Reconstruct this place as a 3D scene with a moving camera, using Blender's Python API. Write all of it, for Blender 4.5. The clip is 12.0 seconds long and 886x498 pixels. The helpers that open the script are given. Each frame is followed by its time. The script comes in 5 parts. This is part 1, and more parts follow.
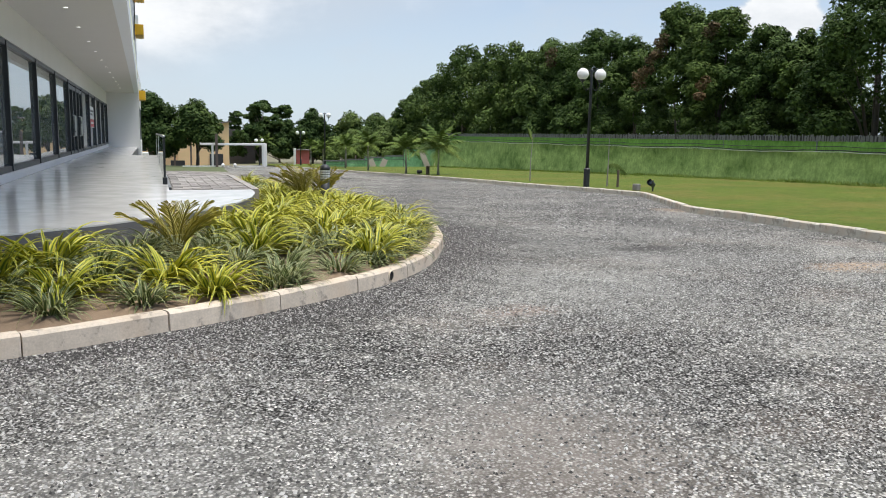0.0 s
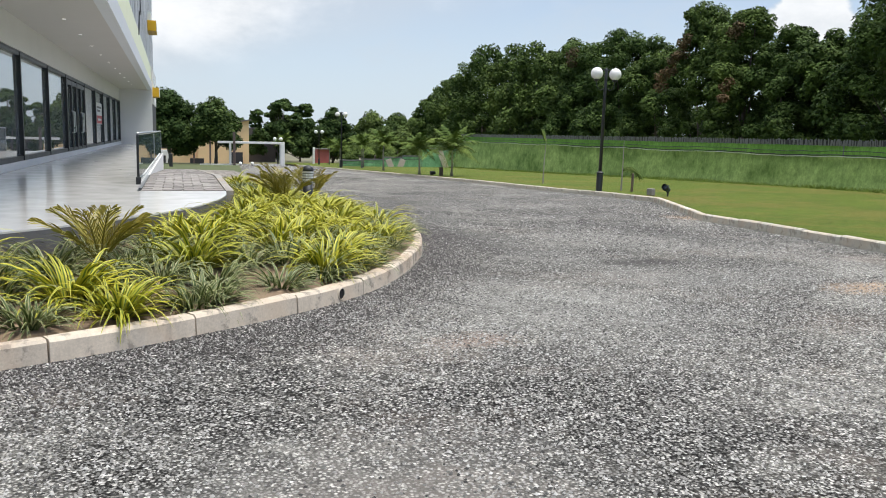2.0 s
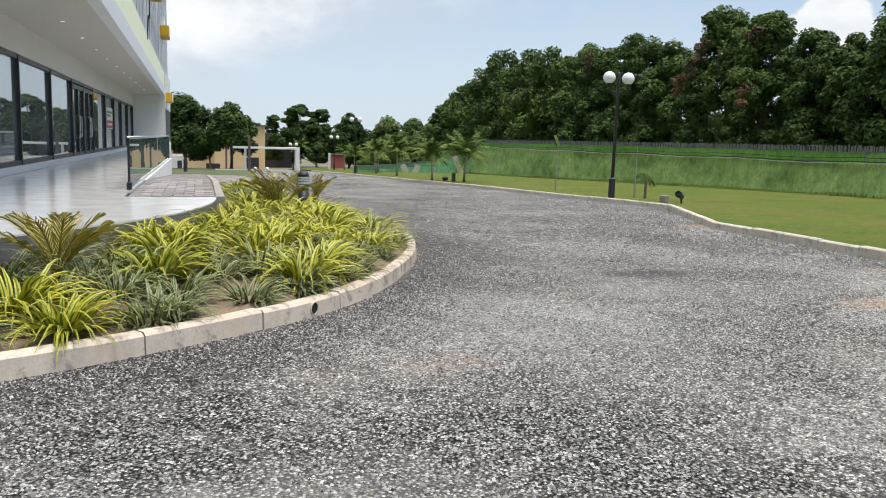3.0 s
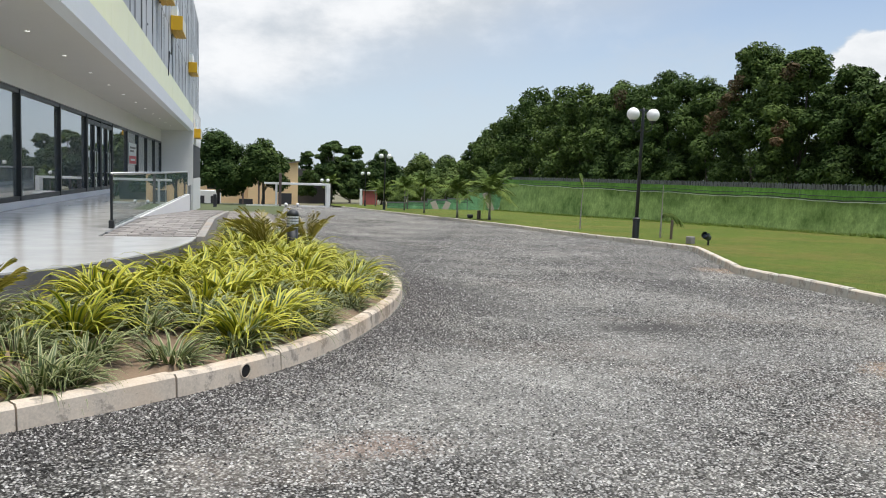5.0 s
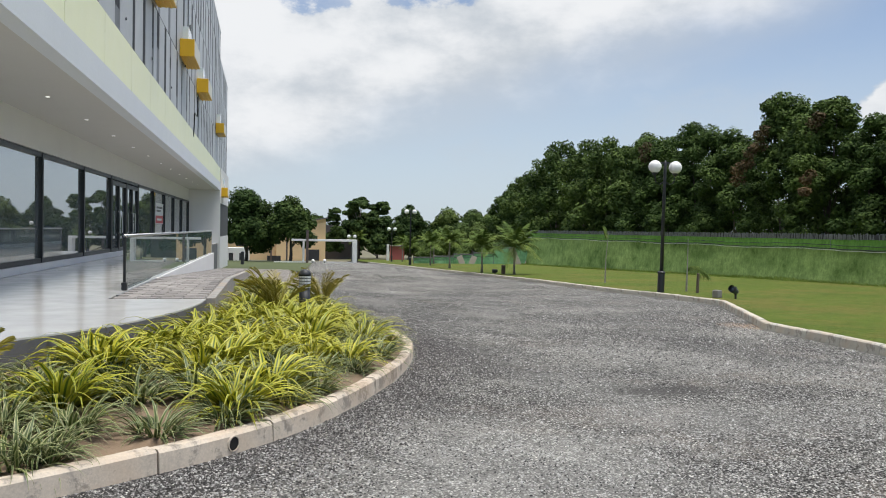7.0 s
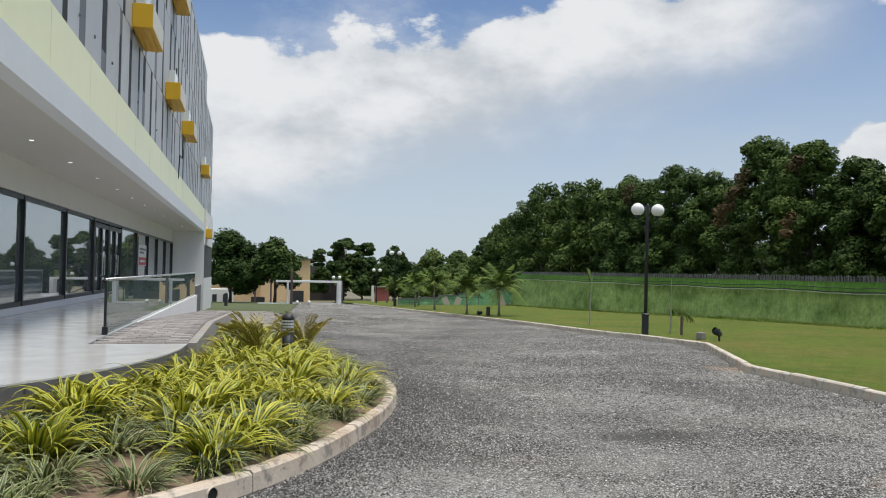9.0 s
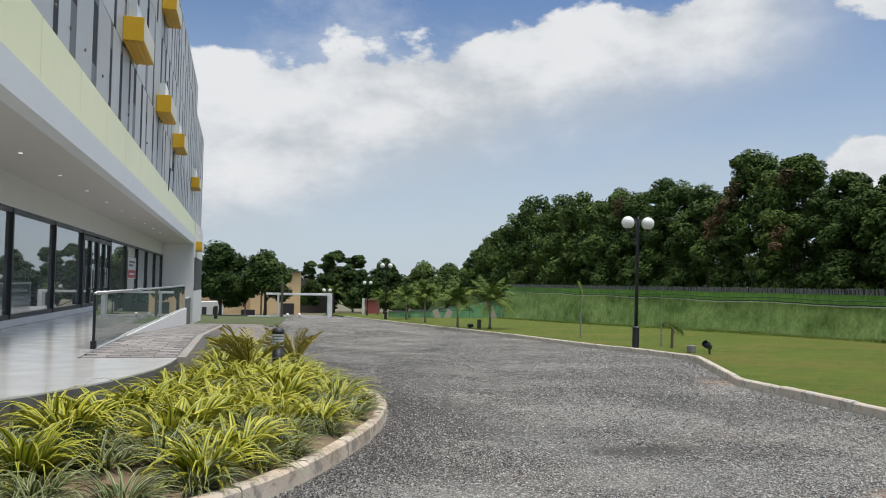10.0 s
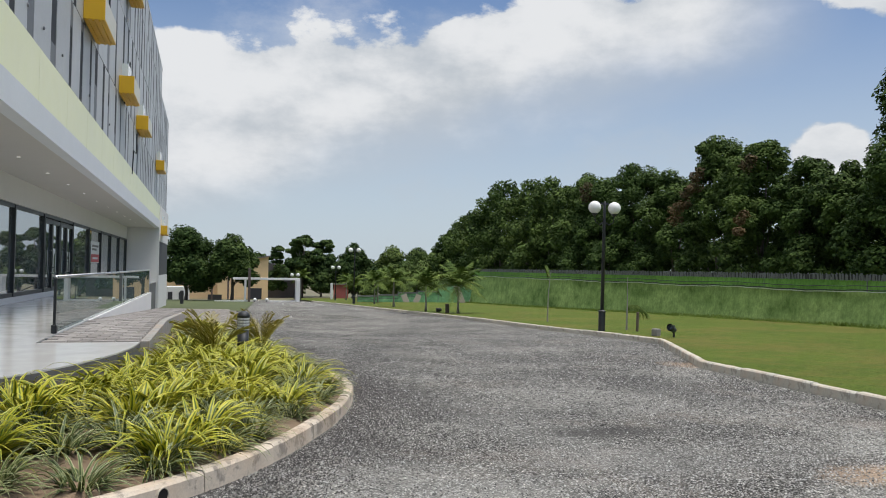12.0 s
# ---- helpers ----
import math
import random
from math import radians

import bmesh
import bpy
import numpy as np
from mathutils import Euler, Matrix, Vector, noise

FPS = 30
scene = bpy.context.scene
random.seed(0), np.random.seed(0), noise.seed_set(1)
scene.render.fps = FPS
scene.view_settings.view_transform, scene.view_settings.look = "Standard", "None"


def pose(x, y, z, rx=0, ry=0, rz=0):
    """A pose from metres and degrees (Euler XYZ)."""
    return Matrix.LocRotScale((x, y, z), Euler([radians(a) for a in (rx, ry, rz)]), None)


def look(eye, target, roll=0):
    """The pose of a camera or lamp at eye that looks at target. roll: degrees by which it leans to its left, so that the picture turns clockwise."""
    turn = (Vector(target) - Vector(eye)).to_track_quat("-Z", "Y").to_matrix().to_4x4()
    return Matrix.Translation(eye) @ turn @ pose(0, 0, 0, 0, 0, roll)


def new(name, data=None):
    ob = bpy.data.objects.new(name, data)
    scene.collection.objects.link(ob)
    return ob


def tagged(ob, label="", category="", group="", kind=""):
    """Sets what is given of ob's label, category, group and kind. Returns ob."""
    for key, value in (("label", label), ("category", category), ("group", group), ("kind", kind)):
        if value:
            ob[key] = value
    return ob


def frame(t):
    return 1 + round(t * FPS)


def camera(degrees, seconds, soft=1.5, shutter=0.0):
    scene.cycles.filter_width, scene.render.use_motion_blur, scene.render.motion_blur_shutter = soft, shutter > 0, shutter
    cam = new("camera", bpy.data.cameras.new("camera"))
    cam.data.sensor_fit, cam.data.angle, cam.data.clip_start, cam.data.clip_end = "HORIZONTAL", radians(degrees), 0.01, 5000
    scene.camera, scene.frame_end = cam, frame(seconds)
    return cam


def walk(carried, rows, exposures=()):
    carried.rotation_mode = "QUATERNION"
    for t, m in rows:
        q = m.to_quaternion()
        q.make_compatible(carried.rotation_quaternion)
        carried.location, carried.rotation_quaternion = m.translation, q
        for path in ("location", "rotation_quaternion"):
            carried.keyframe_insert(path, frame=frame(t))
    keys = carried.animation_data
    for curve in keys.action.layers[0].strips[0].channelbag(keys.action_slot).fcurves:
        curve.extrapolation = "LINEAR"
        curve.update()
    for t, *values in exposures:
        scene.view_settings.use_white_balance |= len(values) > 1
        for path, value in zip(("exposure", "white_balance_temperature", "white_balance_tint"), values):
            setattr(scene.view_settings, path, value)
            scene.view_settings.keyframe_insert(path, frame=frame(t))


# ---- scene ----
cam = camera(57.3, 12.0, 1.0)
PATH = [
    (0, (0.339, -0.23, 1.436), (1.009, 1.634, 1.16), 0.8),
    (0.5, (0.578, -0.054, 1.44), (1.216, 1.82, 1.158), 1.0),
    (1, (0.826, 0.105, 1.442), (1.456, 1.982, 1.159), 1.2),
    (1.5, (1.031, 0.287, 1.435), (1.656, 2.166, 1.152), 1.3),
    (2, (1.219, 0.507, 1.444), (1.835, 2.39, 1.168), 1.4),
    (2.5, (1.445, 0.697, 1.446), (2.044, 2.586, 1.178), 1.5),
    (3, (1.669, 0.892, 1.433), (2.243, 2.789, 1.17), 1.5),
    (5, (2.514, 1.582, 1.474), (3.003, 3.514, 1.297), 1.8),
    (5.5, (2.653, 1.676, 1.49), (3.116, 3.617, 1.35), 1.6),
    (6, (2.745, 1.732, 1.498), (3.183, 3.681, 1.392), 1.4),
    (6.5, (2.781, 1.748, 1.512), (3.203, 3.702, 1.438), 1.2),
    (7, (2.797, 1.751, 1.536), (3.215, 3.707, 1.49), 1.0),
    (9, (2.813, 1.737, 1.584), (3.265, 3.685, 1.639), 1.0),
    (9.5, (2.812, 1.734, 1.599), (3.274, 3.678, 1.672), 1.0),
    (10, (2.813, 1.737, 1.602), (3.286, 3.678, 1.688), 1.0),
    (10.5, (2.815, 1.735, 1.618), (3.302, 3.673, 1.707), 1.1),
    (11, (2.827, 1.731, 1.615), (3.33, 3.665, 1.7), 1.1),
    (11.5, (2.829, 1.734, 1.606), (3.353, 3.663, 1.675), 1.1),
    (12, (2.848, 1.738, 1.583), (3.396, 3.661, 1.633), 1.0),
]
EXPOSURES = [(0.0, 0.31), (3.0, 0.33), (5.0, 0.24), (6.5, 0.16), (7.0, 0.12), (9.0, 0.0), (10.5, -0.03), (12.0, -0.03)]
walk(cam, [(t, look(eye, target, roll)) for t, eye, target, roll in PATH], EXPOSURES)

# ---- world, sun ----
SUN_EL, SUN_AZ = 75.0, 118.0   # degrees; azimuth from +y towards +x


def link(nt, a, b):
    nt.links.new(a, b)


def make_world():
    w = bpy.data.worlds.new("sky")
    scene.world = w
    w.use_nodes = True
    nt = w.node_tree
    nt.nodes.clear()
    N = nt.nodes.new
    out, bg = N("ShaderNodeOutputWorld"), N("ShaderNodeBackground")
    link(nt, bg.outputs[0], out.inputs[0])
    sky = N("ShaderNodeTexSky")
    sky.sky_type, sky.sun_disc = "NISHITA", False
    sky.sun_elevation, sky.sun_rotation = radians(SUN_EL), radians(SUN_AZ)
    sky.dust_density, sky.ozone_density = 0.7, 2.6
    tc = N("ShaderNodeTexCoord")
    sep = N("ShaderNodeSeparateXYZ")
    link(nt, tc.outputs["Generated"], sep.inputs[0])

    def math_node(op, a, b=0.0, clamp=False):
        n = N("ShaderNodeMath")
        n.operation, n.use_clamp = op, clamp
        for k, v in ((0, a), (1, b)):
            if isinstance(v, (int, float)):
                n.inputs[k].default_value = v
            else:
                link(nt, v, n.inputs[k])
        return n.outputs[0]

    def smooth(v, a, b):
        n = N("ShaderNodeMapRange")
        n.interpolation_type = "SMOOTHSTEP"
        link(nt, v, n.inputs[0])
        n.inputs[1].default_value, n.inputs[2].default_value = a, b
        return n.outputs[0]

    az = math_node("ARCTAN2", sep.outputs[0], sep.outputs[1])
    el = math_node("ARCSINE", sep.outputs[2])
    co = N("ShaderNodeCombineXYZ")
    link(nt, az, co.inputs[0])
    link(nt, math_node("MULTIPLY", el, 1.7), co.inputs[1])

    def cloud_noise(scale, detail, rough, seed):
        n = N("ShaderNodeTexNoise")
        n.inputs["Scale"].default_value, n.inputs["Detail"].default_value, n.inputs["Roughness"].default_value = scale, detail, rough
        m = N("ShaderNodeMapping")
        m.inputs[1].default_value = (seed, seed * 0.7, 0)
        link(nt, co.outputs[0], m.inputs[0])
        link(nt, m.outputs[0], n.inputs[0])
        return n.outputs[0]

    puff = cloud_noise(7.0, 9.0, 0.58, 3.1)
    lump = cloud_noise(3.2, 3.0, 0.5, 5.3)
    soft = cloud_noise(2.2, 5.0, 0.5, 8.2)
    wisp = cloud_noise(4.0, 7.0, 0.65, 1.7)
    # the bank of cumulus: its upper rim rises towards the right
    rim = math_node("ADD", math_node("MULTIPLY", math_node("SUBTRACT", az, 0.2), BANK_RISE), BANK_TOP)
    rim = math_node("ADD", rim, math_node("MULTIPLY", math_node("SUBTRACT", puff, 0.5), 0.17))
    rim = math_node("ADD", rim, math_node("MULTIPLY", math_node("SUBTRACT", lump, 0.5), 0.10))
    below = smooth(math_node("SUBTRACT", rim, el), -0.002, 0.014)
    floor_ = math_node("ADD", math_node("ADD", math_node("MULTIPLY", math_node("SUBTRACT", az, 0.2), 0.30), 0.118), math_node("MULTIPLY", math_node("SUBTRACT", soft, 0.5), 0.20))
    above = smooth(math_node("SUBTRACT", el, floor_), -0.05, 0.07)
    side = math_node("MULTIPLY", smooth(az, 0.78, 0.56), smooth(az, -1.6, -1.0))
    bank = math_node("MULTIPLY", math_node("MULTIPLY", below, above), side)

    # two lone cumulus heads farther round to the right
    def lone(a0, e0, ra, re_):
        da = math_node("MULTIPLY", math_node("SUBTRACT", az, a0), 1 / ra)
        de = math_node("MULTIPLY", math_node("SUBTRACT", el, e0), 1 / re_)
        r = math_node("SQRT", math_node("ADD", math_node("MULTIPLY", da, da), math_node("MULTIPLY", de, de)))
        return smooth(math_node("ADD", r, math_node("MULTIPLY", math_node("SUBTRACT", puff, 0.5), 2.0)), 1.0, 0.8)

    heads = math_node("MAXIMUM", lone(0.725, 0.140, 0.045, 0.034), lone(0.77, 0.325, 0.08, 0.04))
    bank = math_node("MAXIMUM", bank, heads)
    high = smooth(math_node("ADD", wisp, math_node("MULTIPLY", soft, 0.5)), 0.70, 1.0)
    high = math_node("MULTIPLY", high, 0.42)
    veil = math_node("MULTIPLY", smooth(el, 0.40, 0.02), 0.80)
    zen = smooth(el, 0.5, 0.9)
    cover = math_node("MAXIMUM", math_node("MAXIMUM", bank, high), math_node("MULTIPLY", zen, 0.7), True)
    tint = N("ShaderNodeMixRGB")
    tint.inputs[1].default_value, tint.inputs[2].default_value = (*CLOUD_DARK, 1), (*CLOUD_LIGHT, 1)
    lit = smooth(math_node("ADD", math_node("MULTIPLY", math_node("SUBTRACT", puff, 0.5), 0.8), math_node("SUBTRACT", el, floor_)), -0.05, 0.22)
    link(nt, math_node("MAXIMUM", lit, math_node("MULTIPLY", heads, smooth(puff, 0.2, 0.6))), tint.inputs[0])
    over = N("ShaderNodeMixRGB")
    over.inputs[2].default_value = (*CLOUD_ZENITH, 1)
    link(nt, zen, over.inputs[0])
    link(nt, tint.outputs[0], over.inputs[1])
    tint = over
    mul = N("ShaderNodeMixRGB")
    mul.blend_type = "MULTIPLY"
    mul.inputs[0].default_value, mul.inputs[2].default_value = 1, (SKY * 0.86, SKY * 0.97, SKY * 1.13, 1)
    link(nt, sky.outputs[0], mul.inputs[1])
    haze = N("ShaderNodeMixRGB")
    haze.inputs[2].default_value = (*HAZE, 1)
    link(nt, veil, haze.inputs[0])
    link(nt, mul.outputs[0], haze.inputs[1])
    mix = N("ShaderNodeMixRGB")
    link(nt, cover, mix.inputs[0])
    link(nt, haze.outputs[0], mix.inputs[1])
    link(nt, tint.outputs[0], mix.inputs[2])
    link(nt, mix.outputs[0], bg.inputs[0])


SKY, BANK_TOP, BANK_RISE, HAZE = 0.098, 0.304, 0.11, (0.56, 0.64, 0.715)
CLOUD_DARK, CLOUD_LIGHT, CLOUD_ZENITH = (0.52, 0.565, 0.615), (0.80, 0.815, 0.835), (2.1, 2.1, 2.08)
make_world()
sun = new("sun", bpy.data.lights.new("sun", "SUN"))
sun.data.energy, sun.data.angle, sun.data.color = 2.5, radians(18), (1.0, 0.95, 0.88)
sun.matrix_world = look((0, 0, 30), (-math.sin(radians(SUN_AZ)) * math.cos(radians(SUN_EL)), -math.cos(radians(SUN_AZ)) * math.cos(radians(SUN_EL)), 30 - math.sin(radians(SUN_EL))))

# ---- materials ----


class Nodes:
    """A principled material with small helpers to wire textures into it."""

    def __init__(self, name, rough=0.7, metal=0.0, spec=0.5):
        self.m = bpy.data.materials.new(name)
        self.m.use_nodes = True
        self.nt = self.m.node_tree
        self.b = self.nt.nodes["Principled BSDF"]
        self.b.inputs["Roughness"].default_value = rough
        self.b.inputs["Metallic"].default_value = metal
        self.b.inputs["Specular IOR Level"].default_value = spec
        self.tc = self.n("ShaderNodeTexCoord")

    def n(self, kind):
        return self.nt.nodes.new(kind)

    def l(self, a, b):
        self.nt.links.new(a, b)

    def noise(self, scale, detail=4, rough=0.55, stretch=(1, 1, 1), kind="noise"):
        mp = self.n("ShaderNodeMapping")
        mp.inputs[3].default_value = stretch
        self.l(self.tc.outputs["Object"], mp.inputs[0])
        if kind == "voronoi":
            t = self.n("ShaderNodeTexVoronoi")
            t.inputs["Scale"].default_value = scale
            self.l(mp.outputs[0], t.inputs["Vector"])
            return t
        t = self.n("ShaderNodeTexNoise")
        t.inputs["Scale"].default_value, t.inputs["Detail"].default_value, t.inputs["Roughness"].default_value = scale, detail, rough
        self.l(mp.outputs[0], t.inputs["Vector"])
        return t.outputs["Fac"]

    def ramp(self, fac, *stops):
        r = self.n("ShaderNodeValToRGB")
        while len(r.color_ramp.elements) < len(stops):
            r.color_ramp.elements.new(0.5)
        for e, (p, c) in zip(r.color_ramp.elements, stops):
            e.position = p
            e.color = (*c, 1) if len(c) == 3 else c
        self.l(fac, r.inputs[0])
        return r.outputs[0]

    def mix(self, fac, a, b, mode="MIX"):
        x = self.n("ShaderNodeMixRGB")
        x.blend_type = mode
        for i, v in enumerate((fac, a, b)):
            if isinstance(v, (int, float)):
                x.inputs[i].default_value = v
            elif isinstance(v, tuple):
                x.inputs[i].default_value = (*v, 1)
            else:
                self.l(v, x.inputs[i])
        return x.outputs[0]

    def color(self, c):
        if isinstance(c, tuple):
            self.b.inputs["Base Color"].default_value = (*c, 1)
        else:
            self.l(c, self.b.inputs["Base Color"])

    def bump(self, h, strength=0.3, dist=0.01):
        x = self.n("ShaderNodeBump")
        x.inputs["Strength"].default_value, x.inputs["Distance"].default_value = strength, dist
        self.l(h, x.inputs["Height"])
        self.l(x.outputs[0], self.b.inputs["Normal"])

    def rough(self, fac, a, b):
        x = self.n("ShaderNodeMapRange")
        self.l(fac, x.inputs[0])
        x.inputs[3].default_value, x.inputs[4].default_value = a, b
        self.l(x.outputs[0], self.b.inputs["Roughness"])

    def random(self):
        return self.n("ShaderNodeObjectInfo").outputs["Random"]

    def island(self):
        return self.n("ShaderNodeNewGeometry").outputs["Random Per Island"]


def dark(c, k):
    return tuple(v * k for v in c)


def surface(name, c, rough=0.7, metal=0.0, grain=40.0, blotch=1.2, vary=0.12, bump=0.15, piece=0.0):
    """A painted or mineral surface: blotches, fine grain, and a difference from piece to piece."""
    k = Nodes(name, rough, metal)
    col = k.ramp(k.noise(blotch, 5, 0.6), (0.3, dark(c, 1 - vary)), (0.7, dark(c, 1 + vary * 0.6)))
    fine = k.noise(grain, 3, 0.6)
    col = k.mix(0.5, col, k.ramp(fine, (0.3, dark(c, 1 - vary * 0.8)), (0.7, dark(c, 1 + vary * 0.5))))
    if piece:
        col = k.mix(1.0, col, k.ramp(k.random(), (0, (1 - piece,) * 3), (1, (1 + piece * 0.3,) * 3)), "MULTIPLY")
    k.color(col)
    k.rough(k.noise(blotch * 3, 3), max(rough - 0.1, 0.03), min(rough + 0.1, 1))
    if bump:
        k.bump(fine, bump, 0.004)
    return k.m


def gravel_material():
    k = Nodes("chippings", 0.92, 0, 0.1)
    v = k.noise(56, kind="voronoi")
    v2 = k.noise(125, kind="voronoi")
    stone = k.ramp(v.outputs["Color"], (0.0, (0.022, 0.022, 0.022)), (0.36, (0.085, 0.084, 0.080)), (0.52, (0.215, 0.213, 0.203)), (0.72, (0.36, 0.357, 0.342)), (1.0, (0.70, 0.69, 0.67)))
    small = k.ramp(v2.outputs["Color"], (0.1, (0.030, 0.030, 0.029)), (0.6, (0.17, 0.169, 0.162)), (0.95, (0.62, 0.615, 0.59)))
    col = k.mix(0.30, stone, small)
    # shade between the stones, put into the colour round each cell
    gap = k.ramp(v.outputs["Distance"], (0.32, (1, 1, 1)), (0.62, (0.07, 0.07, 0.07)))
    col = k.mix(1.0, col, gap, "MULTIPLY")
    # fine dust worn into the surface in drifting patches, coarse loose stone left dark between them
    patch = k.mix(0.30, k.noise(0.38, 6, 0.62), k.noise(1.9, 6, 0.7))
    dust = k.ramp(patch, (0.46, (0, 0, 0)), (0.60, (0.62, 0.62, 0.62)))
    col = k.mix(dust, col, k.mix(0.55, col, k.ramp(v2.outputs["Color"], (0.2, (0.19, 0.187, 0.172)), (0.8, (0.40, 0.394, 0.366)))))
    damp = k.ramp(k.mix(0.35, k.noise(0.31, 5, 0.6), k.noise(1.3, 6, 0.7)), (0.40, (0.88, 0.88, 0.89)), (0.54, (1.05, 1.05, 1.05)))
    col = k.mix(1.0, col, damp, "MULTIPLY")
    lump = k.ramp(k.noise(9.0, 5, 0.7), (0.34, (0.82, 0.82, 0.82)), (0.66, (1.22, 1.22, 1.22)))
    col = k.mix(1.0, col, lump, "MULTIPLY")
    speck = k.ramp(k.noise(24.0, 3, 0.6), (0.38, (0.45, 0.45, 0.45)), (0.62, (1.6, 1.6, 1.6)))
    col = k.mix(0.75, col, speck, "MULTIPLY")
    brown = k.ramp(k.noise(0.55, 6, 0.66, (1, 1, 1)), (0.53, (0, 0, 0)), (0.68, (0.30, 0.30, 0.30)))
    col = k.mix(brown, col, k.mix(0.6, col, (0.30, 0.25, 0.215)))
    col = k.mix(1.0, col, (1.60, 1.58, 1.54), "MULTIPLY")
    rough_edge = k.mix(1.0, k.noise(3.2, 7, 0.75), (1.9, 1.9, 1.9), "MULTIPLY")

    def stain(col, x, y, rx, ry, tone, most):
        mp = k.n("ShaderNodeMapping")
        mp.inputs[1].default_value = (-x / rx, -y / ry, 0)
        mp.inputs[3].default_value = (1 / rx, 1 / ry, 0)
        k.l(k.tc.outputs["Object"], mp.inputs[0])
        ln = k.n("ShaderNodeVectorMath")
        ln.operation = "LENGTH"
        k.l(mp.outputs[0], ln.inputs[0])
        ad = k.n("ShaderNodeMath")
        ad.operation = "MULTIPLY_ADD"
        k.l(ln.outputs["Value"], ad.inputs[0])
        ad.inputs[1].default_value = 0.55
        half = k.n("ShaderNodeMath")
        half.operation = "MULTIPLY"
        k.l(rough_edge, half.inputs[0])
        half.inputs[1].default_value = 0.5
        k.l(half.outputs[0], ad.inputs[2])
        return k.mix(k.ramp(ad.outputs[0], (0.62, (most,) * 3), (1.0, (0, 0, 0))), col, tone)

    # worn wheel tracks, the round damp hollow, sandy spills
    for x, y, rx, ry, most in ((6.2, 10.0, 1.0, 2.4, 0.26), (4.5, 7.0, 1.9, 1.9, 0.40), (6.6, 8.2, 1.5, 1.1, 0.30), (2.1, 3.5, 1.3, 1.1, 0.30), (7.9, 12.2, 1.2, 3.0, 0.22), (0.2, 3.2, 1.6, 0.8, 0.22)):
        col = stain(col, x, y, rx, ry, (0.38, 0.375, 0.352), most)
    col = stain(col, 6.95, 9.6, 1.1, 0.42, (0.075, 0.073, 0.07), 0.75)
    col = stain(col, 5.5, 12.6, 1.0, 3.0, (0.070, 0.069, 0.068), 0.55)
    col = stain(col, 4.2, 8.9, 0.8, 1.5, (0.070, 0.069, 0.068), 0.40)
    col = stain(col, 6.3, 18.5, 1.3, 5.0, (0.070, 0.069, 0.068), 0.40)
    col = stain(col, 9.6, 13.5, 1.2, 4.2, (0.065, 0.065, 0.066), 0.40)
    col = stain(col, 8.5, 7.3, 0.95, 0.5, (0.56, 0.40, 0.27), 0.6)
    col = stain(col, 3.3, 5.95, 0.5, 0.3, (0.33, 0.23, 0.18), 0.45)
    col = stain(col, 2.1, 2.9, 1.0, 1.3, (0.27, 0.235, 0.205), 0.48)
    col = stain(col, 12.0, 15.9, 0.7, 0.8, (0.45, 0.31, 0.20), 0.5)
    k.color(col)
    h = k.mix(0.5, k.ramp(v.outputs["Distance"], (0.0, (1, 1, 1)), (0.8, (0, 0, 0))), k.ramp(v2.outputs["Distance"], (0.0, (1, 1, 1)), (0.8, (0, 0, 0))))
    k.bump(h, 1.0, 0.014)
    return k.m


def lawn_material():
    k = Nodes("lawn", 0.9, 0, 0.15)
    col = k.ramp(k.noise(0.35, 6, 0.65), (0.38, (0.070, 0.135, 0.014)), (0.62, (0.135, 0.205, 0.024)))
    tuft = k.ramp(k.noise(5.5, 6, 0.75), (0.40, (0.038, 0.072, 0.009)), (0.62, (0.185, 0.235, 0.036)))
    col = k.mix(0.45, col, tuft)
    fine = k.noise(30, 4, 0.7)
    col = k.mix(0.45, col, k.ramp(fine, (0.40, (0.030, 0.055, 0.008)), (0.62, (0.230, 0.265, 0.055))))
    dry = k.ramp(k.mix(0.4, k.noise(0.22, 5, 0.65), k.noise(1.4, 6, 0.7)), (0.47, (0, 0, 0)), (0.58, (0.75, 0.75, 0.75)))
    col = k.mix(dry, col, k.mix(0.5, col, (0.25, 0.165, 0.062)))
    col = k.mix(1.0, col, (0.80, 0.82, 0.80), "MULTIPLY")
    k.color(col)
    k.bump(k.mix(0.5, fine, k.noise(5.5, 5, 0.7)), 1.0, 0.06)
    return k.m


def leaf_material(name, a, b, c, rough=0.7):
    k = Nodes(name, rough, 0, 0.12)
    r = k.island()
    col = k.ramp(r, (0.0, a), (0.55, b), (1.0, c))
    col = k.mix(0.45, col, k.ramp(k.noise(0.55, 3), (0.35, dark(a, 0.75)), (0.65, c)))
    col = k.mix(1.0, col, k.ramp(k.random(), (0, (0.8, 0.85, 0.8)), (1, (1.15, 1.1, 1.0))), "MULTIPLY")
    k.color(col)
    k.b.inputs["Subsurface Weight"].default_value = 0.0
    return k.m


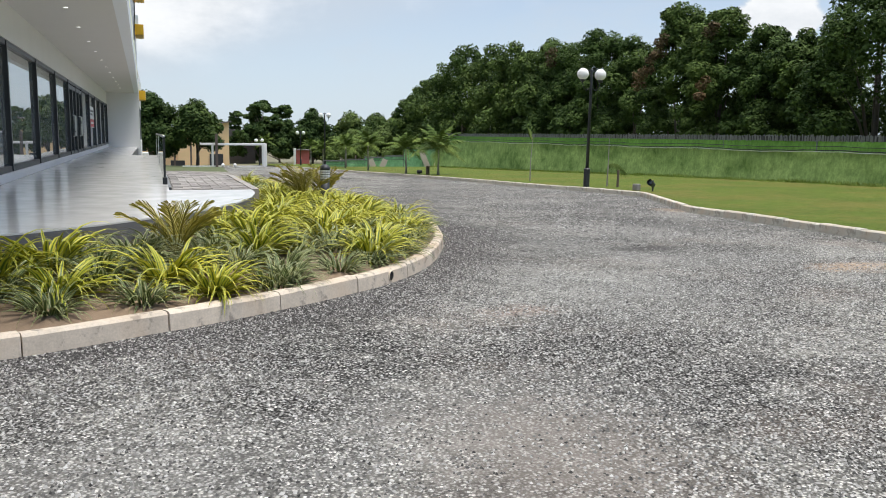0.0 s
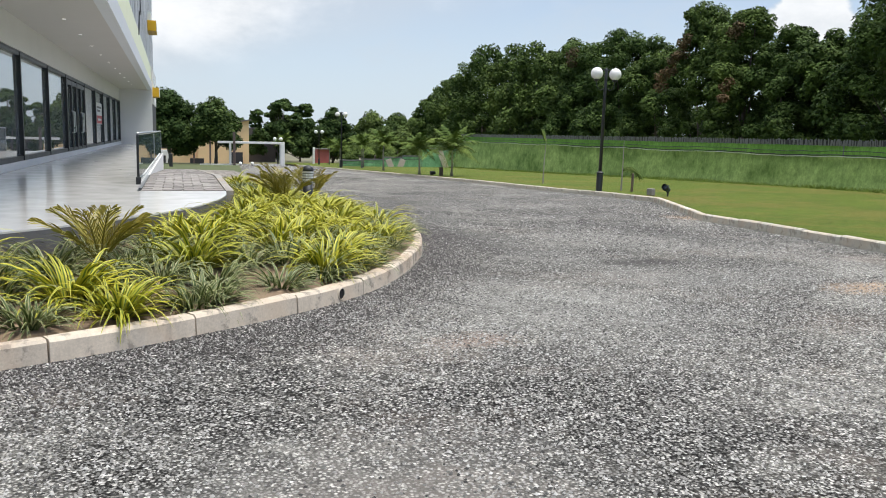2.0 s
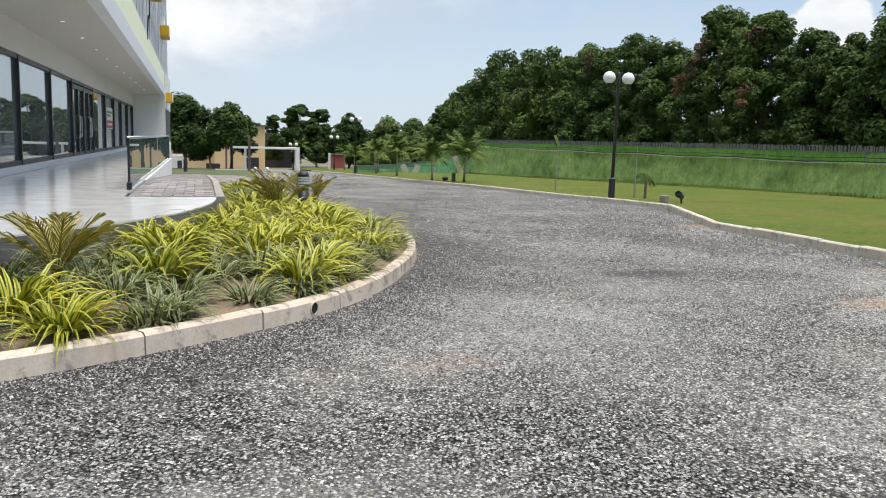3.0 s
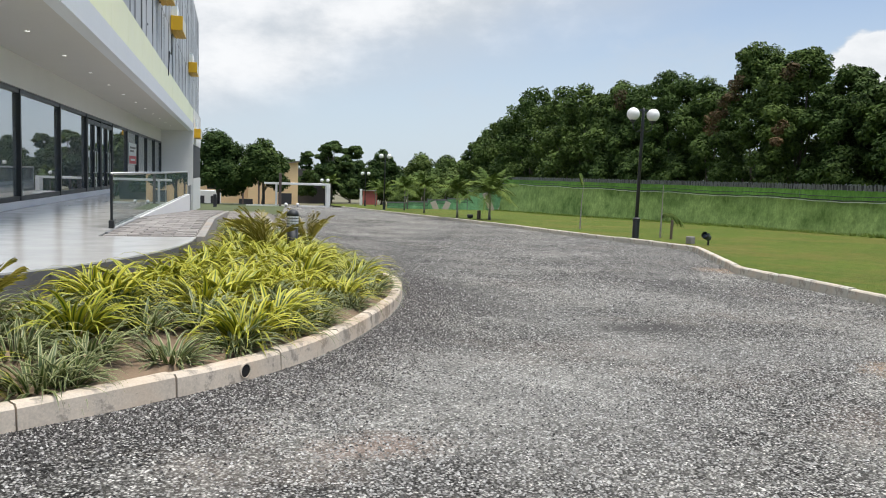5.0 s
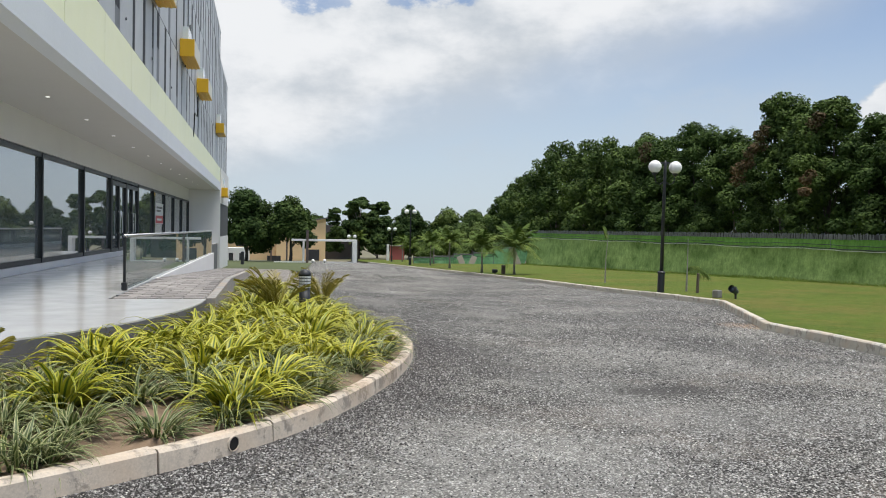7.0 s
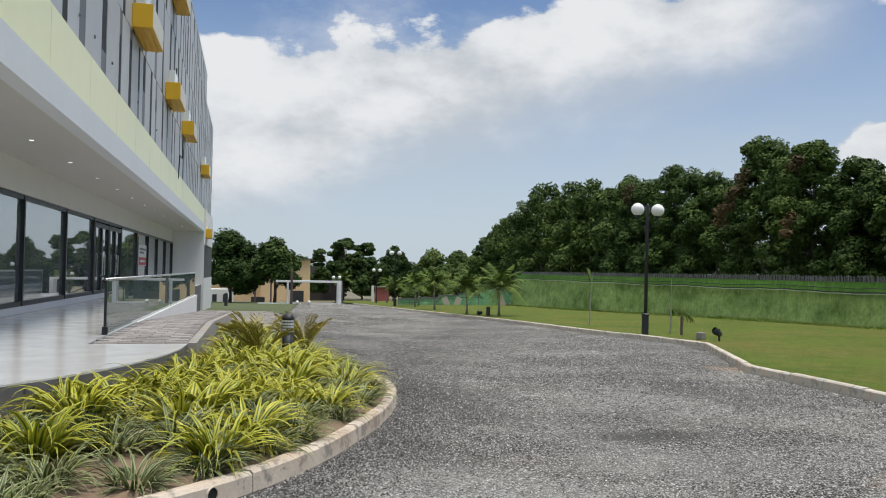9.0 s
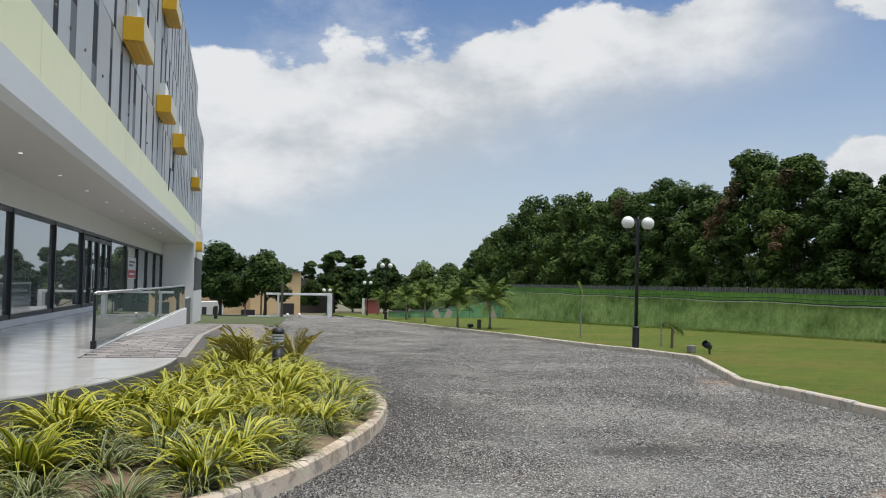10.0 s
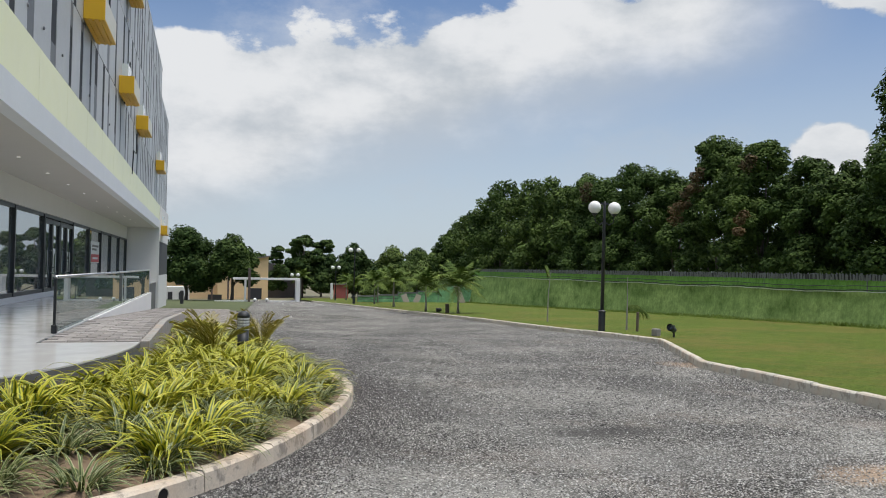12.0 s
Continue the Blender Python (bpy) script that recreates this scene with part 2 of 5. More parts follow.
def blade_material(name, mid, edge, width):
    """A striped strap leaf: uv.x runs across the blade, uv.y along it."""
    k = Nodes(name, 0.45, 0, 0.4)
    sep = k.n("ShaderNodeSeparateXYZ")
    k.l(k.tc.outputs["UV"], sep.inputs[0])
    m = k.n("ShaderNodeMath")
    m.operation = "SUBTRACT"
    k.l(sep.outputs[0], m.inputs[0])
    m.inputs[1].default_value = 0.5
    ab = k.n("ShaderNodeMath")
    ab.operation = "ABSOLUTE"
    k.l(m.outputs[0], ab.inputs[0])
    stripe = k.ramp(ab.outputs[0], (width - 0.05, mid), (width + 0.05, edge))
    # foot darkened in the colour, for shade deep in the tuft; tip browned
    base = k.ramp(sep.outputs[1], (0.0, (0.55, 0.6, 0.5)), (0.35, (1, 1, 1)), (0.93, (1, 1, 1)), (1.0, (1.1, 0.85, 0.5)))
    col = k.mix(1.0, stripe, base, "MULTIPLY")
    col = k.mix(1.0, col, k.ramp(k.random(), (0, (0.72, 0.78, 0.7)), (1, (1.12, 1.1, 1.0))), "MULTIPLY")
    k.color(col)
    tr = k.n("ShaderNodeBsdfTranslucent")
    k.l(col, tr.inputs[0])
    ms = k.n("ShaderNodeMixShader")
    ms.inputs[0].default_value = 0.12
    outn = k.nt.nodes["Material Output"]
    k.l(k.b.outputs[0], ms.inputs[1])
    k.l(tr.outputs[0], ms.inputs[2])
    k.l(ms.outputs[0], outn.inputs[0])
    return k.m


def glass_material(name, tint, alpha, lift_share, lift_color):
    """Thin coated pane: part mirror by Fresnel, the rest clear; a diffuse share brightens it in place of reflected
    light.
    """
    k = Nodes(name, 0.02)
    gl, tr, mx = k.n("ShaderNodeBsdfGlossy"), k.n("ShaderNodeBsdfTransparent"), k.n("ShaderNodeMixShader")
    fr = k.n("ShaderNodeFresnel")
    fr.inputs[0].default_value = 1.52
    mr = k.n("ShaderNodeMapRange")
    k.l(fr.outputs[0], mr.inputs[0])
    mr.inputs[1].default_value, mr.inputs[2].default_value, mr.inputs[3].default_value, mr.inputs[4].default_value = 0.0, 1.0, alpha * 0.62, 1.0
    gl.inputs["Roughness"].default_value = 0.01
    tr.inputs[0].default_value = (*tint, 1)
    k.l(mr.outputs[0], mx.inputs[0])
    k.l(tr.outputs[0], mx.inputs[1])
    k.l(gl.outputs[0], mx.inputs[2])
    # pale diffuse share, added to lift panes that mirror too darkly
    df, m2 = k.n("ShaderNodeBsdfDiffuse"), k.n("ShaderNodeMixShader")
    k.l(k.ramp(k.noise(1.3, 5, 0.6), (0.3, dark(lift_color, 0.85)), (0.7, lift_color)), df.inputs[0])
    m2.inputs[0].default_value = lift_share
    k.l(mx.outputs[0], m2.inputs[1])
    k.l(df.outputs[0], m2.inputs[2])
    k.l(m2.outputs[0], k.nt.nodes["Material Output"].inputs[0])
    return k.m


M_GRAVEL = gravel_material()
M_LAWN = lawn_material()
M_SOIL = surface("sandy_soil", (0.24, 0.17, 0.11), 0.95, grain=70, blotch=2.5, vary=0.35, bump=0.6)
M_EARTH = surface("earth", (0.16, 0.15, 0.09), 0.95, grain=12, blotch=0.2, vary=0.3, bump=0.4)


def kerb_material(name, c, dirt):
    k = Nodes(name, 0.88, 0, 0.3)
    base = k.ramp(k.noise(3.5, 6, 0.65), (0.30, dark(c, 0.72)), (0.50, c), (0.72, dark(c, 1.12)))
    fine = k.noise(60, 4, 0.65)
    base = k.mix(0.45, base, k.ramp(fine, (0.3, dark(c, 0.7)), (0.7, dark(c, 1.15))))
    stain = k.ramp(k.noise(5.2, 7, 0.7), (0.53, (0, 0, 0)), (0.60, (dirt,) * 3))
    base = k.mix(stain, base, (0.23, 0.20, 0.17))
    rust = k.ramp(k.noise(1.7, 5, 0.6), (0.47, (0, 0, 0)), (0.66, (0.5, 0.5, 0.5)))
    base = k.mix(rust, base, (0.50, 0.36, 0.24))
    k.color(k.mix(1.0, base, k.ramp(k.random(), (0, (0.88,) * 3), (1, (1.05,) * 3)), "MULTIPLY"))
    k.bump(k.mix(0.5, fine, stain), 0.5, 0.006)
    return k.m


M_KERB = kerb_material("kerb_concrete", (0.66, 0.57, 0.46), 0.7)
M_KERB_R = kerb_material("kerb_concrete_pale", (0.58, 0.55, 0.48), 0.6)
M_KERB_G = kerb_material("kerb_grey", (0.40, 0.39, 0.37), 0.4)
M_HOLE = surface("dark_hole", (0.012, 0.011, 0.010), 0.9, vary=0.1, bump=0)
M_RENDER = surface("white_render", (0.74, 0.735, 0.72), 0.75, grain=30, blotch=0.6, vary=0.06, bump=0.06)
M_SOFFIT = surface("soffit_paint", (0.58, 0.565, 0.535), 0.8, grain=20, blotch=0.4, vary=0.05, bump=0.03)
M_FASCIA = surface("fascia_paint", (0.70, 0.73, 0.76), 0.6, grain=25, blotch=0.7, vary=0.06, bump=0.04)
M_TILE = surface("gloss_tile", (0.64, 0.635, 0.62), 0.16, grain=8, blotch=0.8, vary=0.04, bump=0.0, piece=0.04)
M_RISER = surface("dark_riser", (0.14, 0.14, 0.145), 0.7, grain=40, blotch=2, vary=0.2)
M_FRAME = surface("dark_aluminium", (0.020, 0.023, 0.025), 0.4, 0.3, vary=0.15, bump=0.02)
M_PANEL = surface("grey_panel", (0.50, 0.515, 0.53), 0.45, 0.1, grain=15, blotch=0.9, vary=0.09, bump=0.02, piece=0.12)
M_INFILL = surface("mid_grey_panel", (0.145, 0.152, 0.165), 0.5, 0.1, grain=15, blotch=0.9, vary=0.1, bump=0.02, piece=0.2)
M_SLIT = surface("dark_glazing", (0.014, 0.016, 0.020), 0.7, vary=0.2, bump=0)
M_GAP = surface("panel_backing", (0.075, 0.078, 0.083), 0.7, vary=0.15, bump=0.05)
M_YELLOW = surface("yellow_panel", (0.72, 0.42, 0.015), 0.4, vary=0.06, bump=0.02)
M_CREAM = surface("cream_panel", (0.70, 0.67, 0.58), 0.5, vary=0.06, bump=0.02)
M_LIME = surface("pale_lime_glass", (0.86, 0.87, 0.55), 0.35, vary=0.05, blotch=0.8, bump=0.0)
M_GLASS = glass_material("shop_glass", (0.80, 0.86, 0.86), 1.0, 0.12, (0.62, 0.68, 0.68))
M_RAILGLASS = glass_material("rail_glass", (0.66, 0.82, 0.79), 0.70, 0.10, (0.42, 0.58, 0.56))
# opaque pane: the reflected sky is put into its pale blue colour
M_BOXGLASS = surface("sky_painted_glass", (0.62, 0.72, 0.78), 0.12, vary=0.06, bump=0)
M_STEEL = surface("brushed_steel", (0.62, 0.62, 0.61), 0.3, 0.9, vary=0.08, bump=0.02)
M_PAVER = surface("paver", (0.36, 0.335, 0.315), 0.85, grain=60, blotch=3, vary=0.22, bump=0.4, piece=0.30)
M_JOINT = surface("paver_joint", (0.17, 0.155, 0.135), 0.95, vary=0.2, bump=0.3)
M_POLE = surface("lamp_black", (0.035, 0.038, 0.042), 0.45, 0.3, vary=0.2, bump=0.03)
M_GLOBE = surface("opal_globe", (0.84, 0.84, 0.82), 0.25, vary=0.03, bump=0)


def lamp_material():
    k = Nodes("lit_downlight", 0.3)
    k.color((0.9, 0.9, 0.88))
    k.b.inputs["Emission Color"].default_value = (1.0, 0.97, 0.9, 1)
    k.b.inputs["Emission Strength"].default_value = 1.2
    return k.m


M_DOWNLIGHT = lamp_material()

# ---- building helpers ----


def mesh_of(name, verts, faces, material, smooth=False, uvs=None):
    me = bpy.data.meshes.new(name)
    me.from_pydata([tuple(v) for v in verts], [], [tuple(f) for f in faces])
    if material:
        me.materials.append(material)
    if smooth:
        me.polygons.foreach_set("use_smooth", [True] * len(me.polygons))
    if uvs is not None:
        layer = me.uv_layers.new(name="UVMap")
        layer.data.foreach_set("uv", np.asarray(uvs, dtype=np.float32).ravel())
    me.update()
    return me


def quads_mesh(name, v, material, smooth=False):
    """v: array (n, 4, 3) of loose quads, one island each."""
    v = np.asarray(v, dtype=np.float32)
    n = len(v)
    me = bpy.data.meshes.new(name)
    me.vertices.add(4 * n)
    me.vertices.foreach_set("co", v.ravel())
    me.loops.add(4 * n)
    me.loops.foreach_set("vertex_index", np.arange(4 * n, dtype=np.int32))
    me.polygons.add(n)
    me.polygons.foreach_set("loop_start", np.arange(0, 4 * n, 4, dtype=np.int32))
    me.polygons.foreach_set("use_smooth", np.full(n, smooth))
    me.materials.append(material)
    me.update(calc_edges=True)
    return me


def thing(name, mesh=None, label="", category="", group="", kind="", at=None):
    ob = new(name, mesh)
    if at is not None:
        ob.matrix_basis = at if isinstance(at, Matrix) else Matrix.Translation(at)
    return tagged(ob, label, category, group, kind)


def piece(name, mesh, parent, m=None, label="", kind=""):
    ob = new(name, mesh)
    ob.parent = parent
    if m is not None:
        ob.matrix_basis = m if isinstance(m, Matrix) else Matrix.Translation(m)
    return tagged(ob, label, kind=kind)


def part(name, bm, material, parent, label="", smooth=False):
    me = bpy.data.meshes.new(name)
    bm.to_mesh(me)
    bm.free()
    me.materials.append(material)
    if smooth:
        me.polygons.foreach_set("use_smooth", [True] * len(me.polygons))
    return piece(name, me, parent, label=label)


def bm_box(x0, x1, y0, y1, z0, z1, bevel=0.0, bm=None):
    own = bm is None
    bm = bm or bmesh.new()
    vs = [bm.verts.new(p) for p in ((x0, y0, z0), (x1, y0, z0), (x1, y1, z0), (x0, y1, z0), (x0, y0, z1), (x1, y0, z1), (x1, y1, z1), (x0, y1, z1))]
    for f in ((3, 2, 1, 0), (4, 5, 6, 7), (0, 1, 5, 4), (1, 2, 6, 5), (2, 3, 7, 6), (3, 0, 4, 7)):
        bm.faces.new([vs[i] for i in f])
    if bevel and own:
        bmesh.ops.bevel(bm, geom=bm.edges[:], offset=bevel, segments=1, affect="EDGES", profile=0.5)
    return bm


def box_mesh(name, x0, x1, y0, y1, z0, z1, material, bevel=0.0):
    bm = bm_box(x0, x1, y0, y1, z0, z1, bevel)
    me = bpy.data.meshes.new(name)
    bm.to_mesh(me)
    bm.free()
    me.materials.append(material)
    return me


def bm_tube(points, radii, sides=10, bm=None, cap=True):
    """A round tube along points with a radius at each."""
    bm = bm or bmesh.new()
    rings = []
    pts = [Vector(p) for p in points]
    for i, p in enumerate(pts):
        d = (pts[min(i + 1, len(pts) - 1)] - pts[max(i - 1, 0)]).normalized()
        a = d.orthogonal().normalized() if abs(d.z) < 0.99 else Vector((1, 0, 0))
        a = (a - d * a.dot(d)).normalized()
        b = d.cross(a)
        rings.append([bm.verts.new(p + (a * math.cos(2 * math.pi * k / sides) + b * math.sin(2 * math.pi * k / sides)) * radii[i]) for k in range(sides)])
    for r0, r1 in zip(rings, rings[1:]):
        for k in range(sides):
            bm.faces.new((r0[k], r0[(k + 1) % sides], r1[(k + 1) % sides], r1[k]))
    if cap:
        bm.faces.new(rings[0][::-1])
        bm.faces.new(rings[-1])
    return bm


def bm_ball(c, r, bm=None, sub=3, squash=1.0):
    bm = bm or bmesh.new()
    bmesh.ops.create_icosphere(bm, subdivisions=sub, radius=r, matrix=Matrix.Translation(c) @ Matrix.Diagonal((1, 1, squash, 1)))
    return bm


def spline(pts, step):
    """Points about step apart on a smooth curve through pts."""
    p = [np.array(q, float) for q in pts]
    p = [2 * p[0] - p[1]] + p + [2 * p[-1] - p[-2]]
    fine = []
    for i in range(1, len(p) - 2):
        for u in np.linspace(0, 1, 40, endpoint=False):
            fine.append(0.5 * (2 * p[i] + (p[i + 1] - p[i - 1]) * u + (2 * p[i - 1] - 5 * p[i] + 4 * p[i + 1] - p[i + 2]) * u * u + (3 * p[i] - p[i - 1] - 3 * p[i + 1] + p[i + 2]) * u ** 3))
    fine.append(p[-2])
    fine = np.array(fine)
    s = np.concatenate([[0], np.cumsum(np.linalg.norm(np.diff(fine, axis=0), axis=1))])
    t = np.linspace(0, s[-1], max(2, int(round(s[-1] / step)) + 1))
    return np.stack([np.interp(t, s, fine[:, k]) for k in range(fine.shape[1])], 1)


def sp(v, w):
    return w * np.logaddexp(0, np.asarray(v, float) / w)


def ground_z(x, y):
    """The fall of the land: away from the eye, less so along the building."""
    f = np.clip((np.asarray(x, float) + 0.5) / 7.5, np.interp(y, [36, 48], [0.35, 1.0]), 1.0)
    return -0.017 * f * sp(np.asarray(y) - 3, 1.5) - 0.0105 * sp(np.asarray(y) - 28, 6)


def gz(x, y):
    return float(ground_z(x, y))


def sheet(name, xs_of, ys, cols, material, lift, label, category="", kind="structure", bumps=0.0):
    """A sheet on the land: for each y a row from xs_of(y)[0] to xs_of(y)[1]."""
    v, f = [], []
    for y in ys:
        a, b = xs_of(y)
        for k in range(cols + 1):
            x = a + (b - a) * k / cols
            z = gz(x, y) + lift
            if bumps:
                z += bumps * noise.noise(Vector((x * 0.6, y * 0.6, 0)))
            v.append((x, y, z))
    for i in range(len(ys) - 1):
        for k in range(cols):
            a = i * (cols + 1) + k
            f.append((a, a + 1, a + cols + 2, a + cols + 1))
    return thing(name, mesh_of(name, v, f, material, True), label, category, kind=kind)


# ---- lines of the plan ----
KERB_L = [(-9.0, 4.95), (-5.0, 4.72), (-2.6, 4.9), (-0.65, 5.42), (0.3, 5.87), (0.95, 6.22), (1.55, 6.62), (2.05, 7.02), (2.55, 7.48), (3.05, 8.1), (3.5, 8.85), (3.8, 9.5), (4.15, 10.35), (4.45, 11.3), (4.68, 12.3), (4.74, 13.2), (4.62, 14.2), (4.4, 16.0), (4.2, 18.5), (3.9, 21.0)]
KERB_R = [(9.2, -8.0), (10.2, 3.0), (11.1, 9.6), (11.5, 12.5), (11.78, 14.9), (11.86, 15.35), (12.1, 15.9), (13.1, 18.1), (14.2, 20.6), (14.42, 21.15), (14.45, 21.7), (14.3, 24.0), (13.95, 28.0), (13.9, 34.0), (13.7, 42.0), (13.4, 50.0), (13.2, 60.0), (13.0, 72.0), (12.6, 84.0)]
PLATFORM_EDGE = [(-9.0, 7.0), (-4.0, 7.2), (-1.6, 7.6), (-0.33, 8.5), (0.5, 9.5), (1.2, 10.6), (1.65, 11.8), (1.87, 12.9), (1.92, 13.74)]
DECK = 0.50
RAMP_Y0, RAMP_Y1 = 13.75, 38.2
FACADE_X = -2.13
LIME_Z = 4.27
END_Y, FAR_Y, NEAR_Y = 54.2, 64.0, 6.6
_kr = np.array(spline(KERB_R, 0.5))


def road_right(y):
    return float(np.interp(y, _kr[:, 1], _kr[:, 0]))


def fascia_x(y):
    return 0.06 - 0.0075 * (y - 10)


def road_left(y):
    return float(np.interp(y, [-40, 39.3, 39.5, 60, 84], [-30, -30, 3.9, 5.5, 7.0]))


def y_rows(a, b, near=0.5, far=4.0):
    ys = [a]
    while ys[-1] < b:
        ys.append(min(b, ys[-1] + (near if -2 < ys[-1] < 40 else far)))
    return ys


M_BANK = surface("rough_grass", (0.085, 0.105, 0.035), 0.95, grain=14, blotch=0.6, vary=0.4, bump=0.8)


# ---- ground ----
def build_ground():
    g = []
    for y in (-400, -150, -60, -20, 0, 10, 20, 30, 40, 60, 80, 100, 140, 200, 300, 500, 900, 2500):
        for x in (-2500, -600, -200, -80, -40, -20, -10, 0, 5, 10, 20, 30, 45, 60, 90, 200, 600, 2500):
            g.append((x, y, gz(x, min(y, 130)) - 0.14))
    f = [(i * 18 + k, i * 18 + k + 1, i * 18 + k + 19, i * 18 + k + 18) for i in range(17) for k in range(17)]
    thing("ground", mesh_of("ground", g, f, M_EARTH, True), "dull green and brown earth reaching the horizon", "ground", kind="structure")
    sheet("road", lambda y: (road_left(y), road_right(y) + 0.05), y_rows(-30, 96), 40, M_GRAVEL, 0.0, "grey chippings-dressed driveway with dusty worn patches", "road", bumps=0.012)
    sheet("lawn", lambda y: (road_right(y) + 0.10, 60.0), y_rows(-30, 110, 1.0), 30, M_LAWN, 0.13, "mown green lawn with drier yellow patches beside the kerb", "lawn", bumps=0.03)
    sheet("grass_bank", lambda y: (-30.0, road_left(y) - 0.05), y_rows(39.6, 96, 1.0), 12, M_BANK, 0.02, "strip of green grass beyond the paved apron", "lawn", bumps=0.03)


def kerb(name, line, length, width, height, lift, material, label, phase=0.0, side=1.0):
    """Kerbstones laid end to end along a curve, each a piece of its own. The line is the face's foot; side: +1 puts the stone to its left."""
    root = thing(name, None, label, "kerb", kind="structure")
    pts = spline(line, 0.1)
    s = np.concatenate([[0], np.cumsum(np.linalg.norm(np.diff(pts, axis=0), axis=1))])

    def at(d):
        p = np.array([np.interp(d, s, pts[:, 0]), np.interp(d, s, pts[:, 1])])
        q = np.array([np.interp(d + 0.05, s, pts[:, 0]), np.interp(d + 0.05, s, pts[:, 1])])
        r = np.array([np.interp(d - 0.05, s, pts[:, 0]), np.interp(d - 0.05, s, pts[:, 1])])
        t = (q - r) / max(1e-6, np.linalg.norm(q - r))
        return p, np.array([-t[1], t[0]]) * side
    rng = random.Random(5)
    d = phase
    c = 0.022
    while d < s[-1] - 0.2:
        e = min(d + length * rng.uniform(0.96, 1.04), s[-1])
        jz, jx = rng.uniform(-0.008, 0.008), rng.uniform(-0.008, 0.008)
        v, f = [], []
        n = 5
        o = None
        for i in range(n):
            p, nrm = at(d + 0.006 + (e - d - 0.012) * i / (n - 1))
            z = gz(*p) + lift
            if o is None:
                o = Vector((p[0], p[1], z))
            for w, h in ((jx, -0.12), (jx + 0.012, height - c + jz), (jx + 0.012 + c, height + jz), (width - c, height + jz), (width, height - c + jz), (width, -0.12)):
                q = p + nrm * w
                v.append((q[0] - o.x, q[1] - o.y, z + h - o.z + rng.uniform(-0.003, 0.003)))
        for i in range(n - 1):
            for k in range(5):
                a = i * 6 + k
                f.append((a, a + 6, a + 7, a + 1) if side > 0 else (a, a + 1, a + 7, a + 6))
        f.append(tuple(range(6)) if side > 0 else tuple(range(5, -1, -1)))
        f.append(tuple(range(n * 6 - 1, n * 6 - 7, -1)) if side > 0 else tuple(range(n * 6 - 6, n * 6)))
        piece("kerbstone", mesh_of("kerbstone", v, f, material), root, o)
        d = e
    return root


# ---- the building ----
def prism(name, poly, z0, z1, material):
    """A slab over a plan outline (counter-clockwise)."""
    n = len(poly)
    v = [(x, y, z0) for x, y in poly] + [(x, y, z1) for x, y in poly]
    f = [tuple(range(n - 1, -1, -1)), tuple(range(n, 2 * n))] + [(i, (i + 1) % n, n + (i + 1) % n, n + i) for i in range(n)]
    return mesh_of(name, v, f, material)


MULLIONS = [8.7, 12.85, 17.0, 21.13, 25.24, 29.08, 34.49, 38.65, 42.51, 46.3, 50.2, 54.1]


